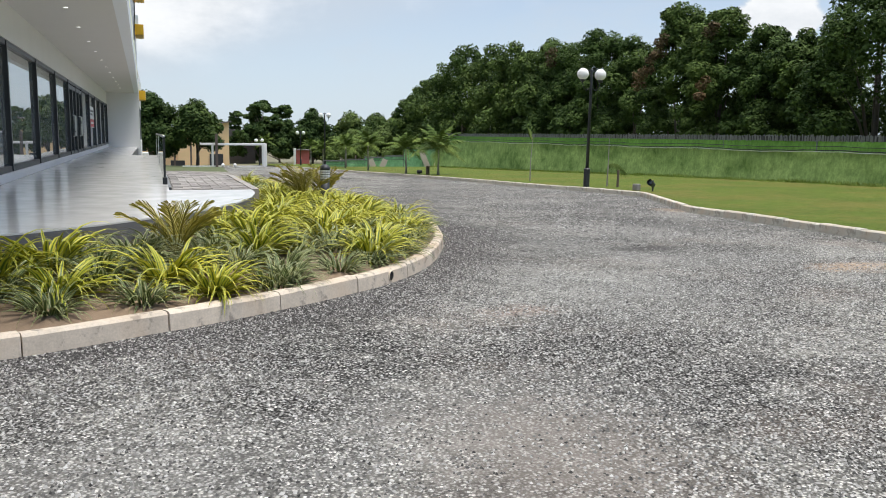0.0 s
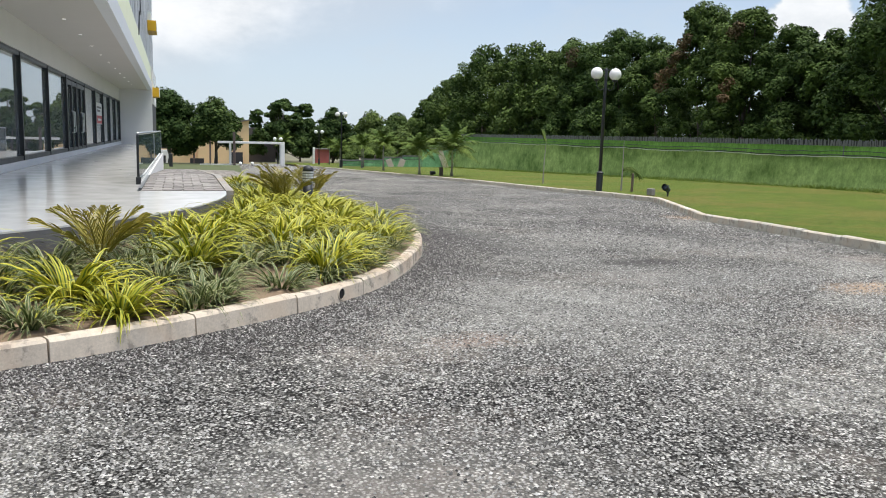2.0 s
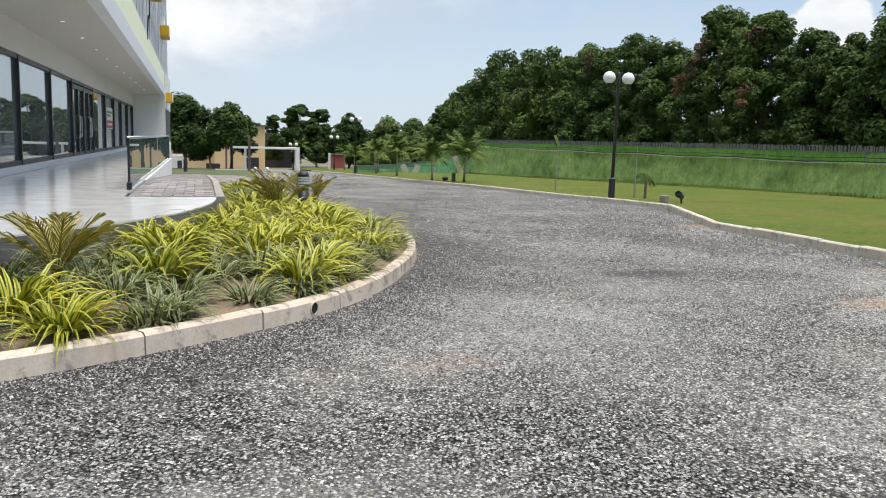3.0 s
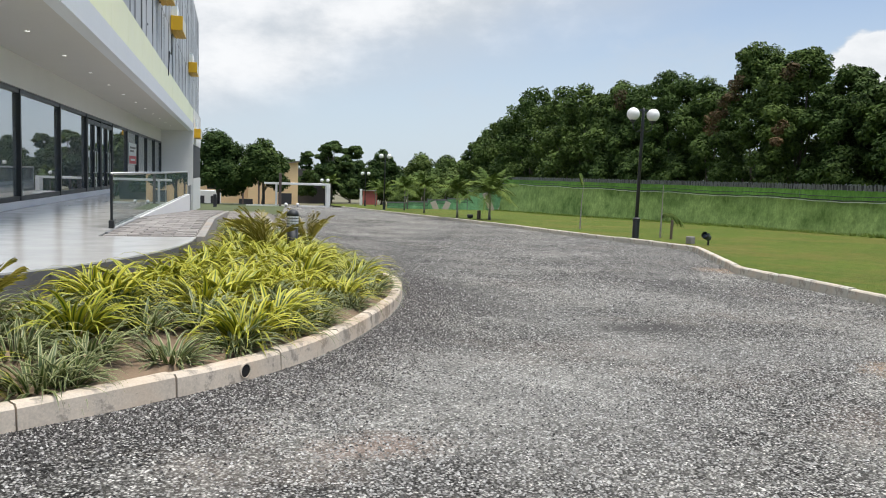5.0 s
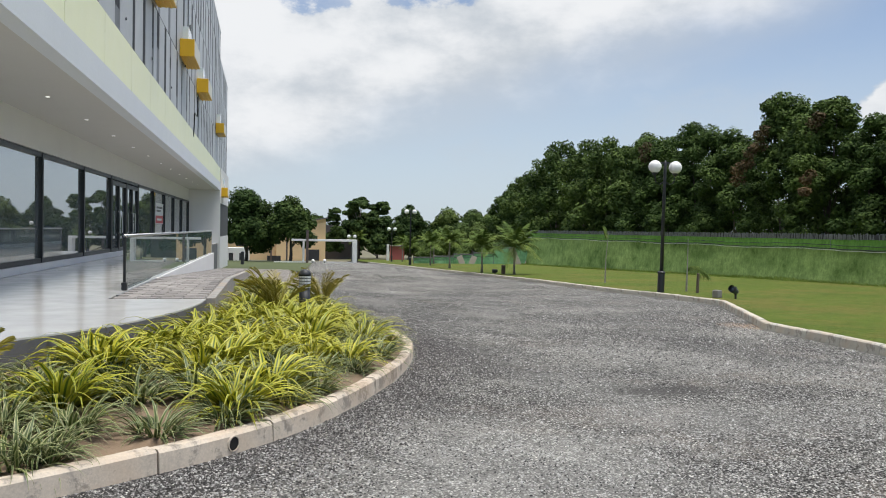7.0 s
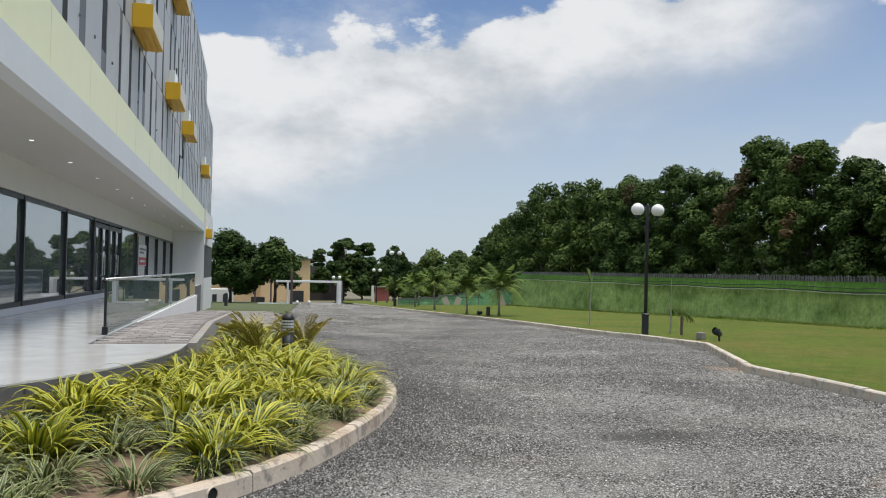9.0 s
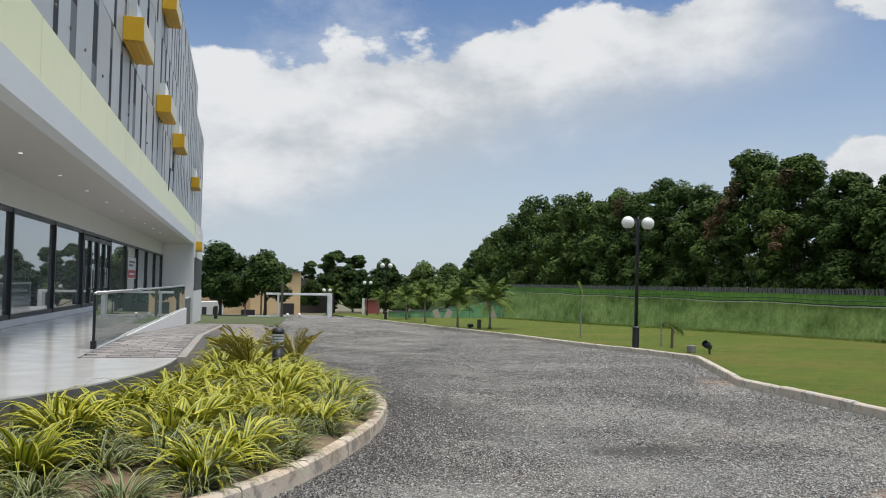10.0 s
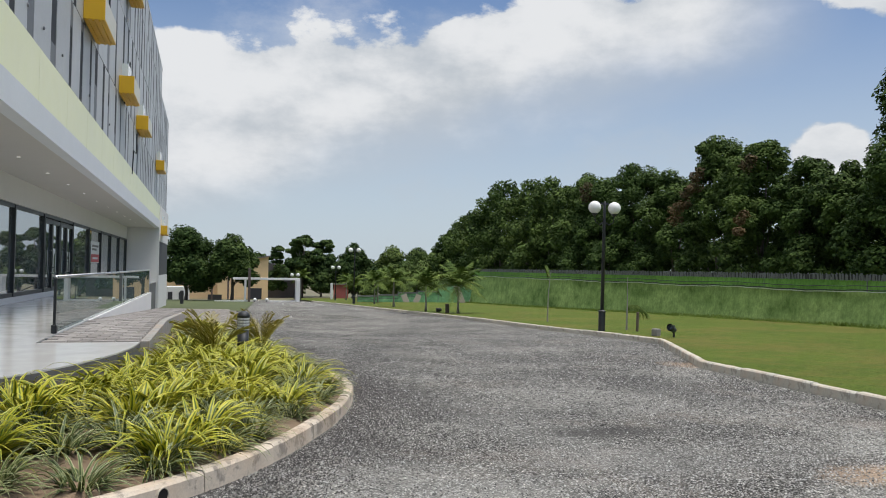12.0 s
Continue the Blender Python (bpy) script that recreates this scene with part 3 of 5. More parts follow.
def build_building():
    ground_wall_top, sill = 3.09, 0.66
    house = thing("office_building", None, "white and grey office building with glazed ground floor and canopy", "building")
    # platform
    edge = [tuple(p) for p in spline(PLATFORM_EDGE, 0.3)]
    outline = edge + [(0.6, 13.74), (0.6, 34.9), (-0.4, 34.9), (-0.4, END_Y), (-9.0, END_Y)]
    thing("platform", prism("platform", outline, -1.6, DECK - 0.02, M_RISER), "raised entrance platform with a dark grey riser", "platform", kind="structure")
    floor = thing("platform_floor", prism("platform_floor", [(x - 0.0, y) for x, y in outline], DECK - 0.018, DECK, M_TILE), "glossy off-white tiled terrace floor", "floor", kind="structure")
    part("rail_channel", bm_box(0.602, 0.648, RAMP_Y0 + 0.6, RAMP_BEND, DECK - 0.3, DECK + 0.005), M_COIL, house, "dark grey metal channel at the terrace edge")
    part("side_wall", bm_box(0.602, 0.64, RAMP_BEND + 0.002, 34.94, -1.0, DECK - 0.004), M_RENDER, house, "white side wall of the platform above the ramp")
    part("side_return", bm_box(-0.36, 0.64, 34.941, 34.98, -1.0, DECK - 0.02), M_RENDER, house)
    # wall over and under the glass
    part("wall", bm_box(FACADE_X - 0.25, FACADE_X, NEAR_Y, END_Y, ground_wall_top + 0.02, 3.82), M_RENDER, house, "white rendered wall band over the glazing")
    part("plinth", bm_box(FACADE_X - 0.25, FACADE_X + 0.04, NEAR_Y, END_Y, DECK + 0.003, sill, 0.008), M_RENDER, house, "white sill kerb under the glazing")
    part("back_wall", bm_box(-9.0, -8.8, NEAR_Y, END_Y, DECK, 3.8), M_RENDER, house)
    part("near_wall", bm_box(-8.8, FACADE_X, NEAR_Y - 0.25, NEAR_Y, DECK, 3.82), M_RENDER, house)
    part("end_wall", bm_box(-8.79, fascia_x(END_Y), END_Y + 0.0, END_Y + 0.35, -1.4, 3.80), M_RENDER, house, "plain white rendered return wall")
    # inner columns and floor seen through the glass
    part("inner_floor", bm_box(-8.8, FACADE_X - 0.26, NEAR_Y, END_Y - 0.01, DECK - 0.3, DECK + 0.10), M_TILE, house)
    part("inner_ceiling", bm_box(-8.8, FACADE_X - 0.26, NEAR_Y, END_Y - 0.01, 3.3, 3.4), M_RENDER, house)
    for y in (10.0, 15.4, 20.4, 26.5, 37.0, 44.0, 50.0):
        part("column", bm_box(FACADE_X - 1.5, FACADE_X - 1.0, y, y + 0.5, DECK + 0.1, 3.3, 0.02), M_RENDER, house, "white inner column")
    # canopy
    y0, y1 = NEAR_Y - 1.5, END_Y + 0.35
    soff = [(fascia_x(y0), y0), (fascia_x(y1), y1), (-8.8, y1), (-8.8, y0)]
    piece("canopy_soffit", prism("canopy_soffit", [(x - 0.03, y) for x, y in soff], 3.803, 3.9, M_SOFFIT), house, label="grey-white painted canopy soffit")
    for nm, a, b, z0, z1, off, mt, lab in (("fascia", y0, y1, 3.80, LIME_Z, 0.0, M_FASCIA, "pale grey canopy fascia"),):
        piece(nm, prism(nm, [(fascia_x(a), a), (fascia_x(b), b), (fascia_x(b) - 0.25, b), (fascia_x(a) - 0.25, a)], z0, z1, mt), house, label=lab)
    y = y0
    while y < y1 - 0.1:
        e = min(y + 2.9, y1)
        piece("lime_panel", prism("lime_panel", [(fascia_x(y) - 0.03, y + 0.008), (fascia_x(e) - 0.03, e - 0.008), (fascia_x(e) - 0.16, e - 0.008), (fascia_x(y) - 0.16, y + 0.008)], LIME_Z + 0.003, 5.20, M_LIME), house, label="pale lime spandrel panel")
        y = e
    for y in (11.5, 14.6, 17.5, 20.66, 23.8, 26.8, 29.8, 32.9, 36.0, 39.1, 42.2, 45.3, 48.4):
        part("downlight", bm_tube([(-1.13, y, 3.797), (-1.13, y, 3.81)], [0.04, 0.04], 12), M_DOWNLIGHT, house, "small round recessed downlight")
    # upper storeys: backing and panels
    roof1, roof2 = 13.6, 11.9
    for a, b, top in ((y0, END_Y, roof1), (END_Y + 0.36, FAR_Y, roof2)):
        piece("upper_wall", prism("upper_wall", [(fascia_x(a) - 0.20, a), (fascia_x(b) - 0.20, b), (-14.0, b), (-14.0, a)], 3.9 if b < 60 else 3.0, top - 0.15, M_GAP), house, label="dark backing behind the grey cladding")
        piece("parapet", prism("parapet", [(fascia_x(a) - 0.05, a), (fascia_x(b) - 0.05, b), (fascia_x(b) - 0.5, b), (fascia_x(a) - 0.5, a)], top - 0.15, top, M_PANEL), house)
    rng = random.Random(11)
    def strip(name, a, b, z0, z1, front, material, label=""):
        piece(name, prism(name, [(fascia_x(a) + front, a), (fascia_x(b) + front, b), (fascia_x(b) - 0.19, b), (fascia_x(a) - 0.19, a)], z0, z1, material), house, label=label)

    for z0, z1 in ((5.24, 7.03), (7.06, 9.88), (9.91, 12.0), (12.03, 13.43)):
        y = y0
        while y < FAR_Y - 0.4:
            w, gap = rng.choice((0.6, 0.85, 1.1, 1.5, 1.85)), rng.choice((0.36, 0.44, 0.52))
            e = min(y + w, FAR_Y - gap)
            top = min(z1, (roof2 if e + gap > END_Y else roof1) - 0.17)
            if top - z0 > 0.3:
                strip("cladding_panel", y, e, z0, top, -0.06 + rng.choice((0.0, 0.003, 0.006)), M_PANEL)
                a0, a1 = e + 0.012, e + gap - 0.012
                h = top - z0
                lo = z0 + h * rng.choice((0.0, 0.22, 0.38, 0.5))
                hi = top - h * rng.choice((0.0, 0.0, 0.12, 0.3))
                strip("slit_window", a0, a1, lo + 0.006, hi - 0.006, -0.064, M_SLIT, "narrow dark slit window")
                if lo - z0 > 0.1:
                    strip("infill_panel", a0, a1, z0, lo, -0.061, M_INFILL)
                if top - hi > 0.1:
                    strip("infill_panel", a0, a1, hi, top, -0.061, M_INFILL)
            y = e + gap
    # thin conduits clipped to the cladding
    for y, z in ((34.6, 5.9), (24.5, 8.4), (31.0, 7.9)):
        x = fascia_x(y) - 0.02
        part("conduit", bm_tube([(x, y, z - 0.9), (x + 0.04, y, z), (x + 0.04, y + 1.1, z + 0.02), (x + 0.04, y + 1.1, z + 0.8)], [0.022] * 4, 6), M_FRAME, house, "thin black conduit")
    for y in (14.6, 15.7, 17.0, 18.9, 22.8, 27.0):
        part("vent_cap", bm_tube([(fascia_x(y) - 0.046, y, 5.62), (fascia_x(y) - 0.02, y, 5.62)], [0.035, 0.03], 10), M_INFILL, house, "small dark vent cap")
    # lower wall beyond the return wall
    xe = fascia_x(59)
    part("louvre_wall", bm_box(xe - 0.3, xe + 0.02, END_Y + 0.36, FAR_Y, 0.9, 3.0), M_GAP, house, "dark louvred wall")
    part("far_plinth", bm_box(xe - 0.3, xe + 0.05, END_Y + 0.36, FAR_Y, -1.5, 0.88), M_RENDER, house)
    part("far_band", bm_box(xe - 0.3, xe + 0.05, END_Y + 0.36, FAR_Y, 3.02, 5.2), M_RENDER, house)
    # yellow boxes
    for y, z, low in ((21.5, 7.12, 0), (29.4, 7.05, 0), (36.2, 6.98, 0), (49.6, 6.85, 0), (30.3, 10.75, 0), (21.0, 10.8, 0), (55.2, 3.45, 1)):
        x = fascia_x(y) - 0.05
        bx = piece("window_box", None, house, (x, y, z), "projecting yellow window box")
        L, P, Ht = 2.2, 0.46, 0.56
        part("box_end", bm_box(0, P, 0, 0.04, 0, Ht, 0.006), M_YELLOW, bx)
        part("box_side", bm_box(P - 0.04, P, 0.041, L, 0.04, Ht, 0.006), M_CREAM, bx, "cream outer face")
        part("box_bottom", bm_box(0, P, 0.041, L, 0, 0.038, 0.004), M_YELLOW, bx)
        part("box_top", bm_box(0, P - 0.041, 0.041, L, Ht - 0.04, Ht, 0.004), M_YELLOW, bx)
        part("box_back_end", bm_box(0, P - 0.041, L - 0.04, L, 0.04, Ht - 0.041), M_YELLOW, bx)
        part("box_window", bm_box(-0.02, P - 0.28, 0.9, L - 0.2, Ht + 0.004, Ht + 0.60), M_BOXGLASS, bx, "pale glass over the box, its sky reflection painted in")
        for k in range(3):
            part("box_rib", bm_box(0.06 + 0.13 * k, 0.10 + 0.13 * k, 0.05, L - 0.05, -0.03, -0.001), M_YELLOW, bx)
    # shop front
    front = thing("shop_front", None, "dark aluminium shop front with tall reflecting panes", "glazing", kind="structure")
    fx0, fx1 = FACADE_X - 0.12, FACADE_X + 0.0
    part("head_rail", bm_box(fx0, fx1, NEAR_Y, END_Y, 3.0, 3.09), M_FRAME, front)
    part("sill_rail", bm_box(fx0, fx1, NEAR_Y, END_Y, sill + 0.003, sill + 0.11), M_FRAME, front)
    for y in MULLIONS:
        part("mullion", bm_box(fx0 - 0.02, fx1 + 0.02, y - 0.05, y + 0.05, sill + 0.004, 3.088, 0.006), M_FRAME, front)
    ys = [NEAR_Y] + MULLIONS + [END_Y]
    for a, b in zip(ys, ys[1:]):
        if abs(a - 29.08) < 0.01 or b - a < 0.3:
            continue
        pane = part("pane", bm_box(FACADE_X - 0.07, FACADE_X - 0.06, a + 0.05, b - 0.05, sill + 0.11, 3.0), M_GLASS, front, "reflecting shop window pane")
        pane.visible_shadow = False
    # two double doors
    for k, (a, b) in enumerate(((29.25, 31.75), (31.95, 34.40))):
        door = thing("door_%d" % (k + 1), None, "dark framed glass double door with steel pull handles", "door", kind="structure")
        part("door_frame", bm_box(fx0, fx1 + 0.02, b, b + 0.12, DECK + 0.003, 2.998), M_FRAME, door)
        mid = (a + b) / 2
        for c, d, hinge in ((a, mid - 0.01, mid - 0.2), (mid + 0.01, b, mid + 0.2)):
            leaf = bm_box(fx0 + 0.02, fx1 + 0.01, c, c + 0.09, DECK + 0.02, 2.95)
            bm_box(fx0 + 0.02, fx1 + 0.01, d - 0.09, d, DECK + 0.02, 2.95, bm=leaf)
            bm_box(fx0 + 0.02, fx1 + 0.01, c + 0.09, d - 0.09, DECK + 0.02, DECK + 0.2, bm=leaf)
            bm_box(fx0 + 0.02, fx1 + 0.01, c + 0.09, d - 0.09, 2.82, 2.95, bm=leaf)
            lf = part("leaf_frame", leaf, M_FRAME, door)
            gp = part("pane", bm_box(FACADE_X - 0.06, FACADE_X - 0.05, c + 0.09, d - 0.09, DECK + 0.2, 2.82), M_GLASS, door)
            gp.visible_shadow = False
            hx = fx1 + 0.07
            part("pull_handle", bm_tube([(fx1, hinge, 1.25), (hx, hinge, 1.27), (hx, hinge, 1.95), (fx1, hinge, 1.97)], [0.016] * 4, 8), M_STEEL, door, "vertical steel pull handle")
    return house


def build_rail():
    rail = thing("glass_balustrade", None, "frameless glass balustrade with steel handrail along the ramp", "balustrade")
    x = 0.56
    ys = list(np.linspace(15.31, 34.8, 9))
    for a, b in zip(ys, ys[1:]):
        g = part("glass_panel", bm_box(x - 0.006, x + 0.006, a + 0.01, b - 0.01, DECK + 0.003, 1.33), M_RAILGLASS, rail)
        g.visible_shadow = False
        if b in (ys[4], ys[8]):
            part("post", bm_box(x - 0.014, x + 0.014, b - 0.014, b + 0.014, DECK, 1.33, 0.003), M_STEEL, rail)
    part("end_post", bm_box(x - 0.02, x + 0.02, ys[0] - 0.03, ys[0] + 0.009, DECK, 1.36, 0.004), M_FRAME, rail, "black end post")
    part("foot", bm_box(x - 0.04, x + 0.04, ys[0] - 0.06, ys[0] + 0.05, DECK + 0.002, DECK + 0.13, 0.008), M_FRAME, rail)
    part("handrail", bm_tube([(x, ys[0] - 0.03, 1.36), (x, ys[-1] + 0.02, 1.36)], [0.025, 0.025], 10), M_STEEL, rail, "brushed steel handrail", True)


def ramp_z(y):
    return DECK + (RAMP_FOOT - DECK) * min(1, max(0, (y - RAMP_BEND) / (RAMP_Y1 - RAMP_BEND)))


RAMP_FOOT, RAMP_BEND = -0.30, 18.4


def build_ramp():
    """The paved ramp beside the platform and the lower apron beside it."""
    def wedge(name, x0, x1, lift, material):
        """A bed between two lines of x, level to the bend and then falling."""
        v = []
        for y in (RAMP_Y0, RAMP_BEND, RAMP_Y1):
            w = 0.06 * (y - RAMP_Y0) / (RAMP_Y1 - RAMP_Y0)
            v += [(x0 + (w if x0 > 1 else 0), y, -1.7), (x1 + w, y, -1.7), (x1 + w, y, ramp_z(y) + lift), (x0 + (w if x0 > 1 else 0), y, ramp_z(y) + lift)]
        f = [(0, 1, 2, 3), (11, 10, 9, 8)]
        for i in (0, 4):
            f += [(i + k, i + 4 + k, i + 4 + (k + 1) % 4, i + (k + 1) % 4) for k in range(4)]
        return mesh_of(name, v, f, material)

    thing("ramp", wedge("ramp", 0.65, 1.92, -0.012, M_JOINT), "sloping ramp bed under the pavers", "ramp", kind="structure")
    thing("ramp_kerb", wedge("ramp_kerb", 1.921, 2.04, 0.008, M_KERB_G), "smooth grey side kerb of the ramp", "kerb", kind="structure")
    # apron
    sheet("apron", lambda y: (2.08, 3.95), y_rows(19.0, 39.5), 4, M_JOINT, 0.05, "paved apron bed beside the ramp", "pavement")


def paver_meshes():
    out = []
    rng = random.Random(3)
    for k in range(6):
        j = [rng.uniform(-0.008, 0.008) for _ in range(8)]
        L, W, h, b = 0.302, 0.198, 0.03, 0.010
        v = [(j[0], j[1], 0), (L + j[2], j[3], 0), (L + j[4], W + j[5], 0), (j[6], W + j[7], 0)]
        t = [(v[0][0] + b, v[0][1] + b, h), (v[1][0] - b, v[1][1] + b, h), (v[2][0] - b, v[2][1] - b, h), (v[3][0] + b, v[3][1] - b, h)]
        out.append(mesh_of("paver", v + t, [(4, 5, 6, 7), (0, 1, 5, 4), (1, 2, 6, 5), (2, 3, 7, 6), (3, 0, 4, 7)], M_PAVER))
    return out


# ---- things outdoors ----
def street_lamp(x, y, h, lean=0.0, label="black twin-globe lamp post with white opal globes on the lawn"):
    z = gz(x, y) + 0.10
    lamp = thing("street_lamp", None, label, "street lamp", "street lamps", at=pose(x, y, z, 0, lean, 0))
    k = h / 3.85
    base = bm_tube([(0, 0, 0), (0, 0, 0.03), (0, 0, 0.04)], [0.19 * k, 0.19 * k, 0.10 * k], 14)
    part("base_plate", base, M_POLE, lamp)
    part("base", bm_tube([(0, 0, 0.04), (0, 0, 0.62), (0, 0, 0.66), (0, 0, 0.70)], [0.10 * k, 0.10 * k, 0.115 * k, 0.07 * k], 14), M_POLE, lamp, "thicker black foot of the post")
    part("post", bm_tube([(0, 0, 0.70), (0, 0, h - 0.1), (0, 0, h)], [0.055 * k, 0.042 * k, 0.02 * k], 12), M_POLE, lamp, smooth=True)
    for s in (-1, 1):
        arm = part("arm", bm_tube([(0, 0, h - 0.62), (s * 0.16, 0, h - 0.74), (s * 0.30, 0, h - 0.66), (s * 0.34, 0, h - 0.46)], [0.014] * 4, 8), M_POLE, lamp)
        part("cup", bm_tube([(s * 0.34, 0, h - 0.47), (s * 0.34, 0, h - 0.42), (s * 0.34, 0, h - 0.38)], [0.03, 0.085, 0.09], 12), M_POLE, arm)
        part("globe", bm_ball((s * 0.34, 0, h - 0.20), 0.20), M_GLOBE, lamp, "white opal globe", True)
    part("top_bar", bm_box(-0.13, 0.13, -0.012, 0.012, h - 0.10, h - 0.04), M_POLE, lamp)
    return lamp


def leaf_cloud(centers, radii, count, size, rs, flat=0.75):
    """Loose leaf quads spread through lumps: array (n, 4, 3)."""
    c, r = np.asarray(centers), np.asarray(radii)
    p = (r ** 2) / (r ** 2).sum()
    idx = rs.choice(len(c), count, p=p)
    d = rs.normal(size=(count, 3))
    d /= np.linalg.norm(d, axis=1)[:, None]
    rad = r[idx] * (0.55 + 0.55 * rs.rand(count) ** 0.7)
    pos = c[idx] + d * rad[:, None] * np.array([1, 1, flat])
    n = d * 0.8 + rs.normal(size=(count, 3)) * 0.45 + np.array([0, 0, 0.6])
    n /= np.linalg.norm(n, axis=1)[:, None]
    a = np.cross(n, rs.normal(size=(count, 3)))
    a /= np.linalg.norm(a, axis=1)[:, None]
    b = np.cross(n, a)
    s = size * (0.6 + 0.8 * rs.rand(count))[:, None]
    return np.stack([pos - a * s, pos - b * s * 0.6 - n * s * 0.15, pos + a * s, pos + b * s * 0.6 - n * s * 0.15], 1)


def crown_lumps(rs, width, height, lumps, fill=1.0):
    """Lumps on an uneven dome of that width and height, its foot at z = 0: a few great boughs, each with smaller lumps on it."""
    c, r = [], []
    boughs = []
    for k in range(9):
        a, u = k * 2.4 + rs.rand(), (k + rs.rand()) / 9
        q = (0.30 + 0.14 * rs.rand()) * width * (1 - 0.75 * max(0, u - 0.45) / 0.55)
        boughs.append((math.cos(a) * q, math.sin(a) * q, height * (0.10 + 0.74 * u), min(width, height) * rs.uniform(0.15, 0.24)))
    for i in range(lumps):
        x, y, z, q = boughs[i % 9]
        d = rs.normal(size=3)
        d /= np.linalg.norm(d)
        c.append((x + d[0] * q, y + d[1] * q, max(0.03 * height, z + d[2] * q * 0.8)))
        r.append(q * rs.uniform(0.28, 0.55) * fill)
    return c, r


def tree(name, x, y, trunk_h, width, height, leaves, size, material, label, seed, lumps=40, flat=0.75, lift=0.0, group="", category="tree", trunk_r=0.16, fill=1.0):
    rs = np.random.RandomState(seed)
    z = gz(x, min(y, 130)) + lift - 0.05
    t = thing(name, None, label, category, group, at=(x, y, z))
    c, r = crown_lumps(rs, width, height, lumps, fill)
    tall = height / max(k[2] + 0.7 * q for k, q in zip(c, r))
    wide = 0.5 * width / max(math.hypot(k[0], k[1]) + 0.8 * q for k, q in zip(c, r))
    c = [(a * wide, b * wide, k * tall + trunk_h) for a, b, k in c]
    bm = bm_tube([(0, 0, 0), (0.06, 0.03, trunk_h * 0.5), (0.02, -0.04, trunk_h + height * 0.35)], [trunk_r * 1.3, trunk_r, trunk_r * 0.45], 8)
    for k in range(6):
        q = c[rs.randint(len(c))]
        m = (q[0] * 0.4, q[1] * 0.4, trunk_h * 0.8 + (q[2] - trunk_h * 0.8) * 0.55)
        bm_tube([(0, 0, trunk_h * 0.75), m, q], [trunk_r * 0.55, trunk_r * 0.35, trunk_r * 0.12], 6, bm)
    part("trunk", bm, M_BARK, t, "brown-grey trunk and limbs", True)
    piece("crown", quads_mesh("crown", leaf_cloud(c, r, leaves, size, rs, flat), material), t, label="crown of many leaves")
    return t


M_BARK = surface("bark", (0.13, 0.11, 0.09), 0.9, grain=20, blotch=4, vary=0.3, bump=0.6)
M_PALMBARK = surface("palm_bark", (0.30, 0.28, 0.24), 0.9, grain=25, blotch=5, vary=0.3, bump=0.5)
M_LEAF = leaf_material("forest_leaf", (0.026, 0.050, 0.015), (0.052, 0.094, 0.024), (0.120, 0.180, 0.044))
M_LEAF2 = leaf_material("shade_tree_leaf", (0.018, 0.042, 0.012), (0.040, 0.078, 0.020), (0.075, 0.115, 0.030))
M_LEAF3 = leaf_material("young_leaf", (0.050, 0.085, 0.022), (0.085, 0.135, 0.035), (0.150, 0.200, 0.055))
M_LONGGRASS = leaf_material("long_grass_leaf", (0.120, 0.200, 0.030), (0.200, 0.290, 0.055), (0.300, 0.370, 0.110))
M_PALM = leaf_material("palm_leaf", (0.060, 0.105, 0.022), (0.105, 0.160, 0.035), (0.180, 0.235, 0.060))
M_RED = leaf_material("red_leaf", (0.06, 0.052, 0.025), (0.115, 0.080, 0.042), (0.17, 0.115, 0.065))
M_OCHRE = surface("ochre_render", (0.84, 0.60, 0.33), 0.85, grain=15, blotch=0.5, vary=0.10, bump=0.1)
M_WHITE = surface("white_paint", (0.78, 0.78, 0.76), 0.6, vary=0.06, bump=0.03)
M_DARKGATE = surface("dark_gate", (0.035, 0.035, 0.04), 0.6, vary=0.2)
M_BROWN = surface("brown_post", (0.12, 0.09, 0.08), 0.7, vary=0.2)
M_PINK = surface("red_wall", (0.42, 0.12, 0.10), 0.8, vary=0.15)
M_ROOF = surface("roof_sheet", (0.16, 0.14, 0.13), 0.7, vary=0.2)


def net_material(name, a, b, contrast):
    """Faded shade netting over grass: broad drifting patches, streaks down the cloth and a fine weave."""
    k = Nodes(name, 0.85, 0, 0.15)
    mid = tuple((p + q) / 2 for p, q in zip(a, b))
    # uneven green of the cloth, with its sheen and shadowed stretches painted in
    broad = k.ramp(k.noise(0.22, 5, 0.6, (1, 0.8, 2.2)), (0.5 - contrast, dark(a, 0.8)), (0.5, mid), (0.5 + contrast, b))
    streak = k.ramp(k.noise(1.6, 7, 0.72, (1, 0.9, 0.8)), (0.34, dark(a, 0.75)), (0.66, dark(b, 1.12)))
    fine = k.ramp(k.noise(6.5, 6, 0.75, (1, 1, 0.6)), (0.36, (0.66, 0.68, 0.62)), (0.66, (1.3, 1.26, 1.2)))
    k.color(k.mix(0.8, k.mix(0.45, broad, streak), fine, "MULTIPLY"))
    k.bump(k.noise(7, 4, 0.6), 0.5, 0.03)
    return k.m


M_NETLOW = net_material("green_net", (0.100, 0.190, 0.042), (0.350, 0.475, 0.170), 0.11)
M_NETTOP = net_material("bright_green_net", (0.120, 0.275, 0.050), (0.200, 0.400, 0.085), 0.16)
M_TEAL = net_material("teal_net", (0.140, 0.380, 0.190), (0.300, 0.560, 0.330), 0.16)
M_COIL = surface("grey_wire", (0.20, 0.21, 0.215), 0.6, 0.3, vary=0.35, grain=18, bump=0.3)
M_CABLE = surface("black_cable", (0.015, 0.015, 0.016), 0.6, vary=0.1, bump=0)
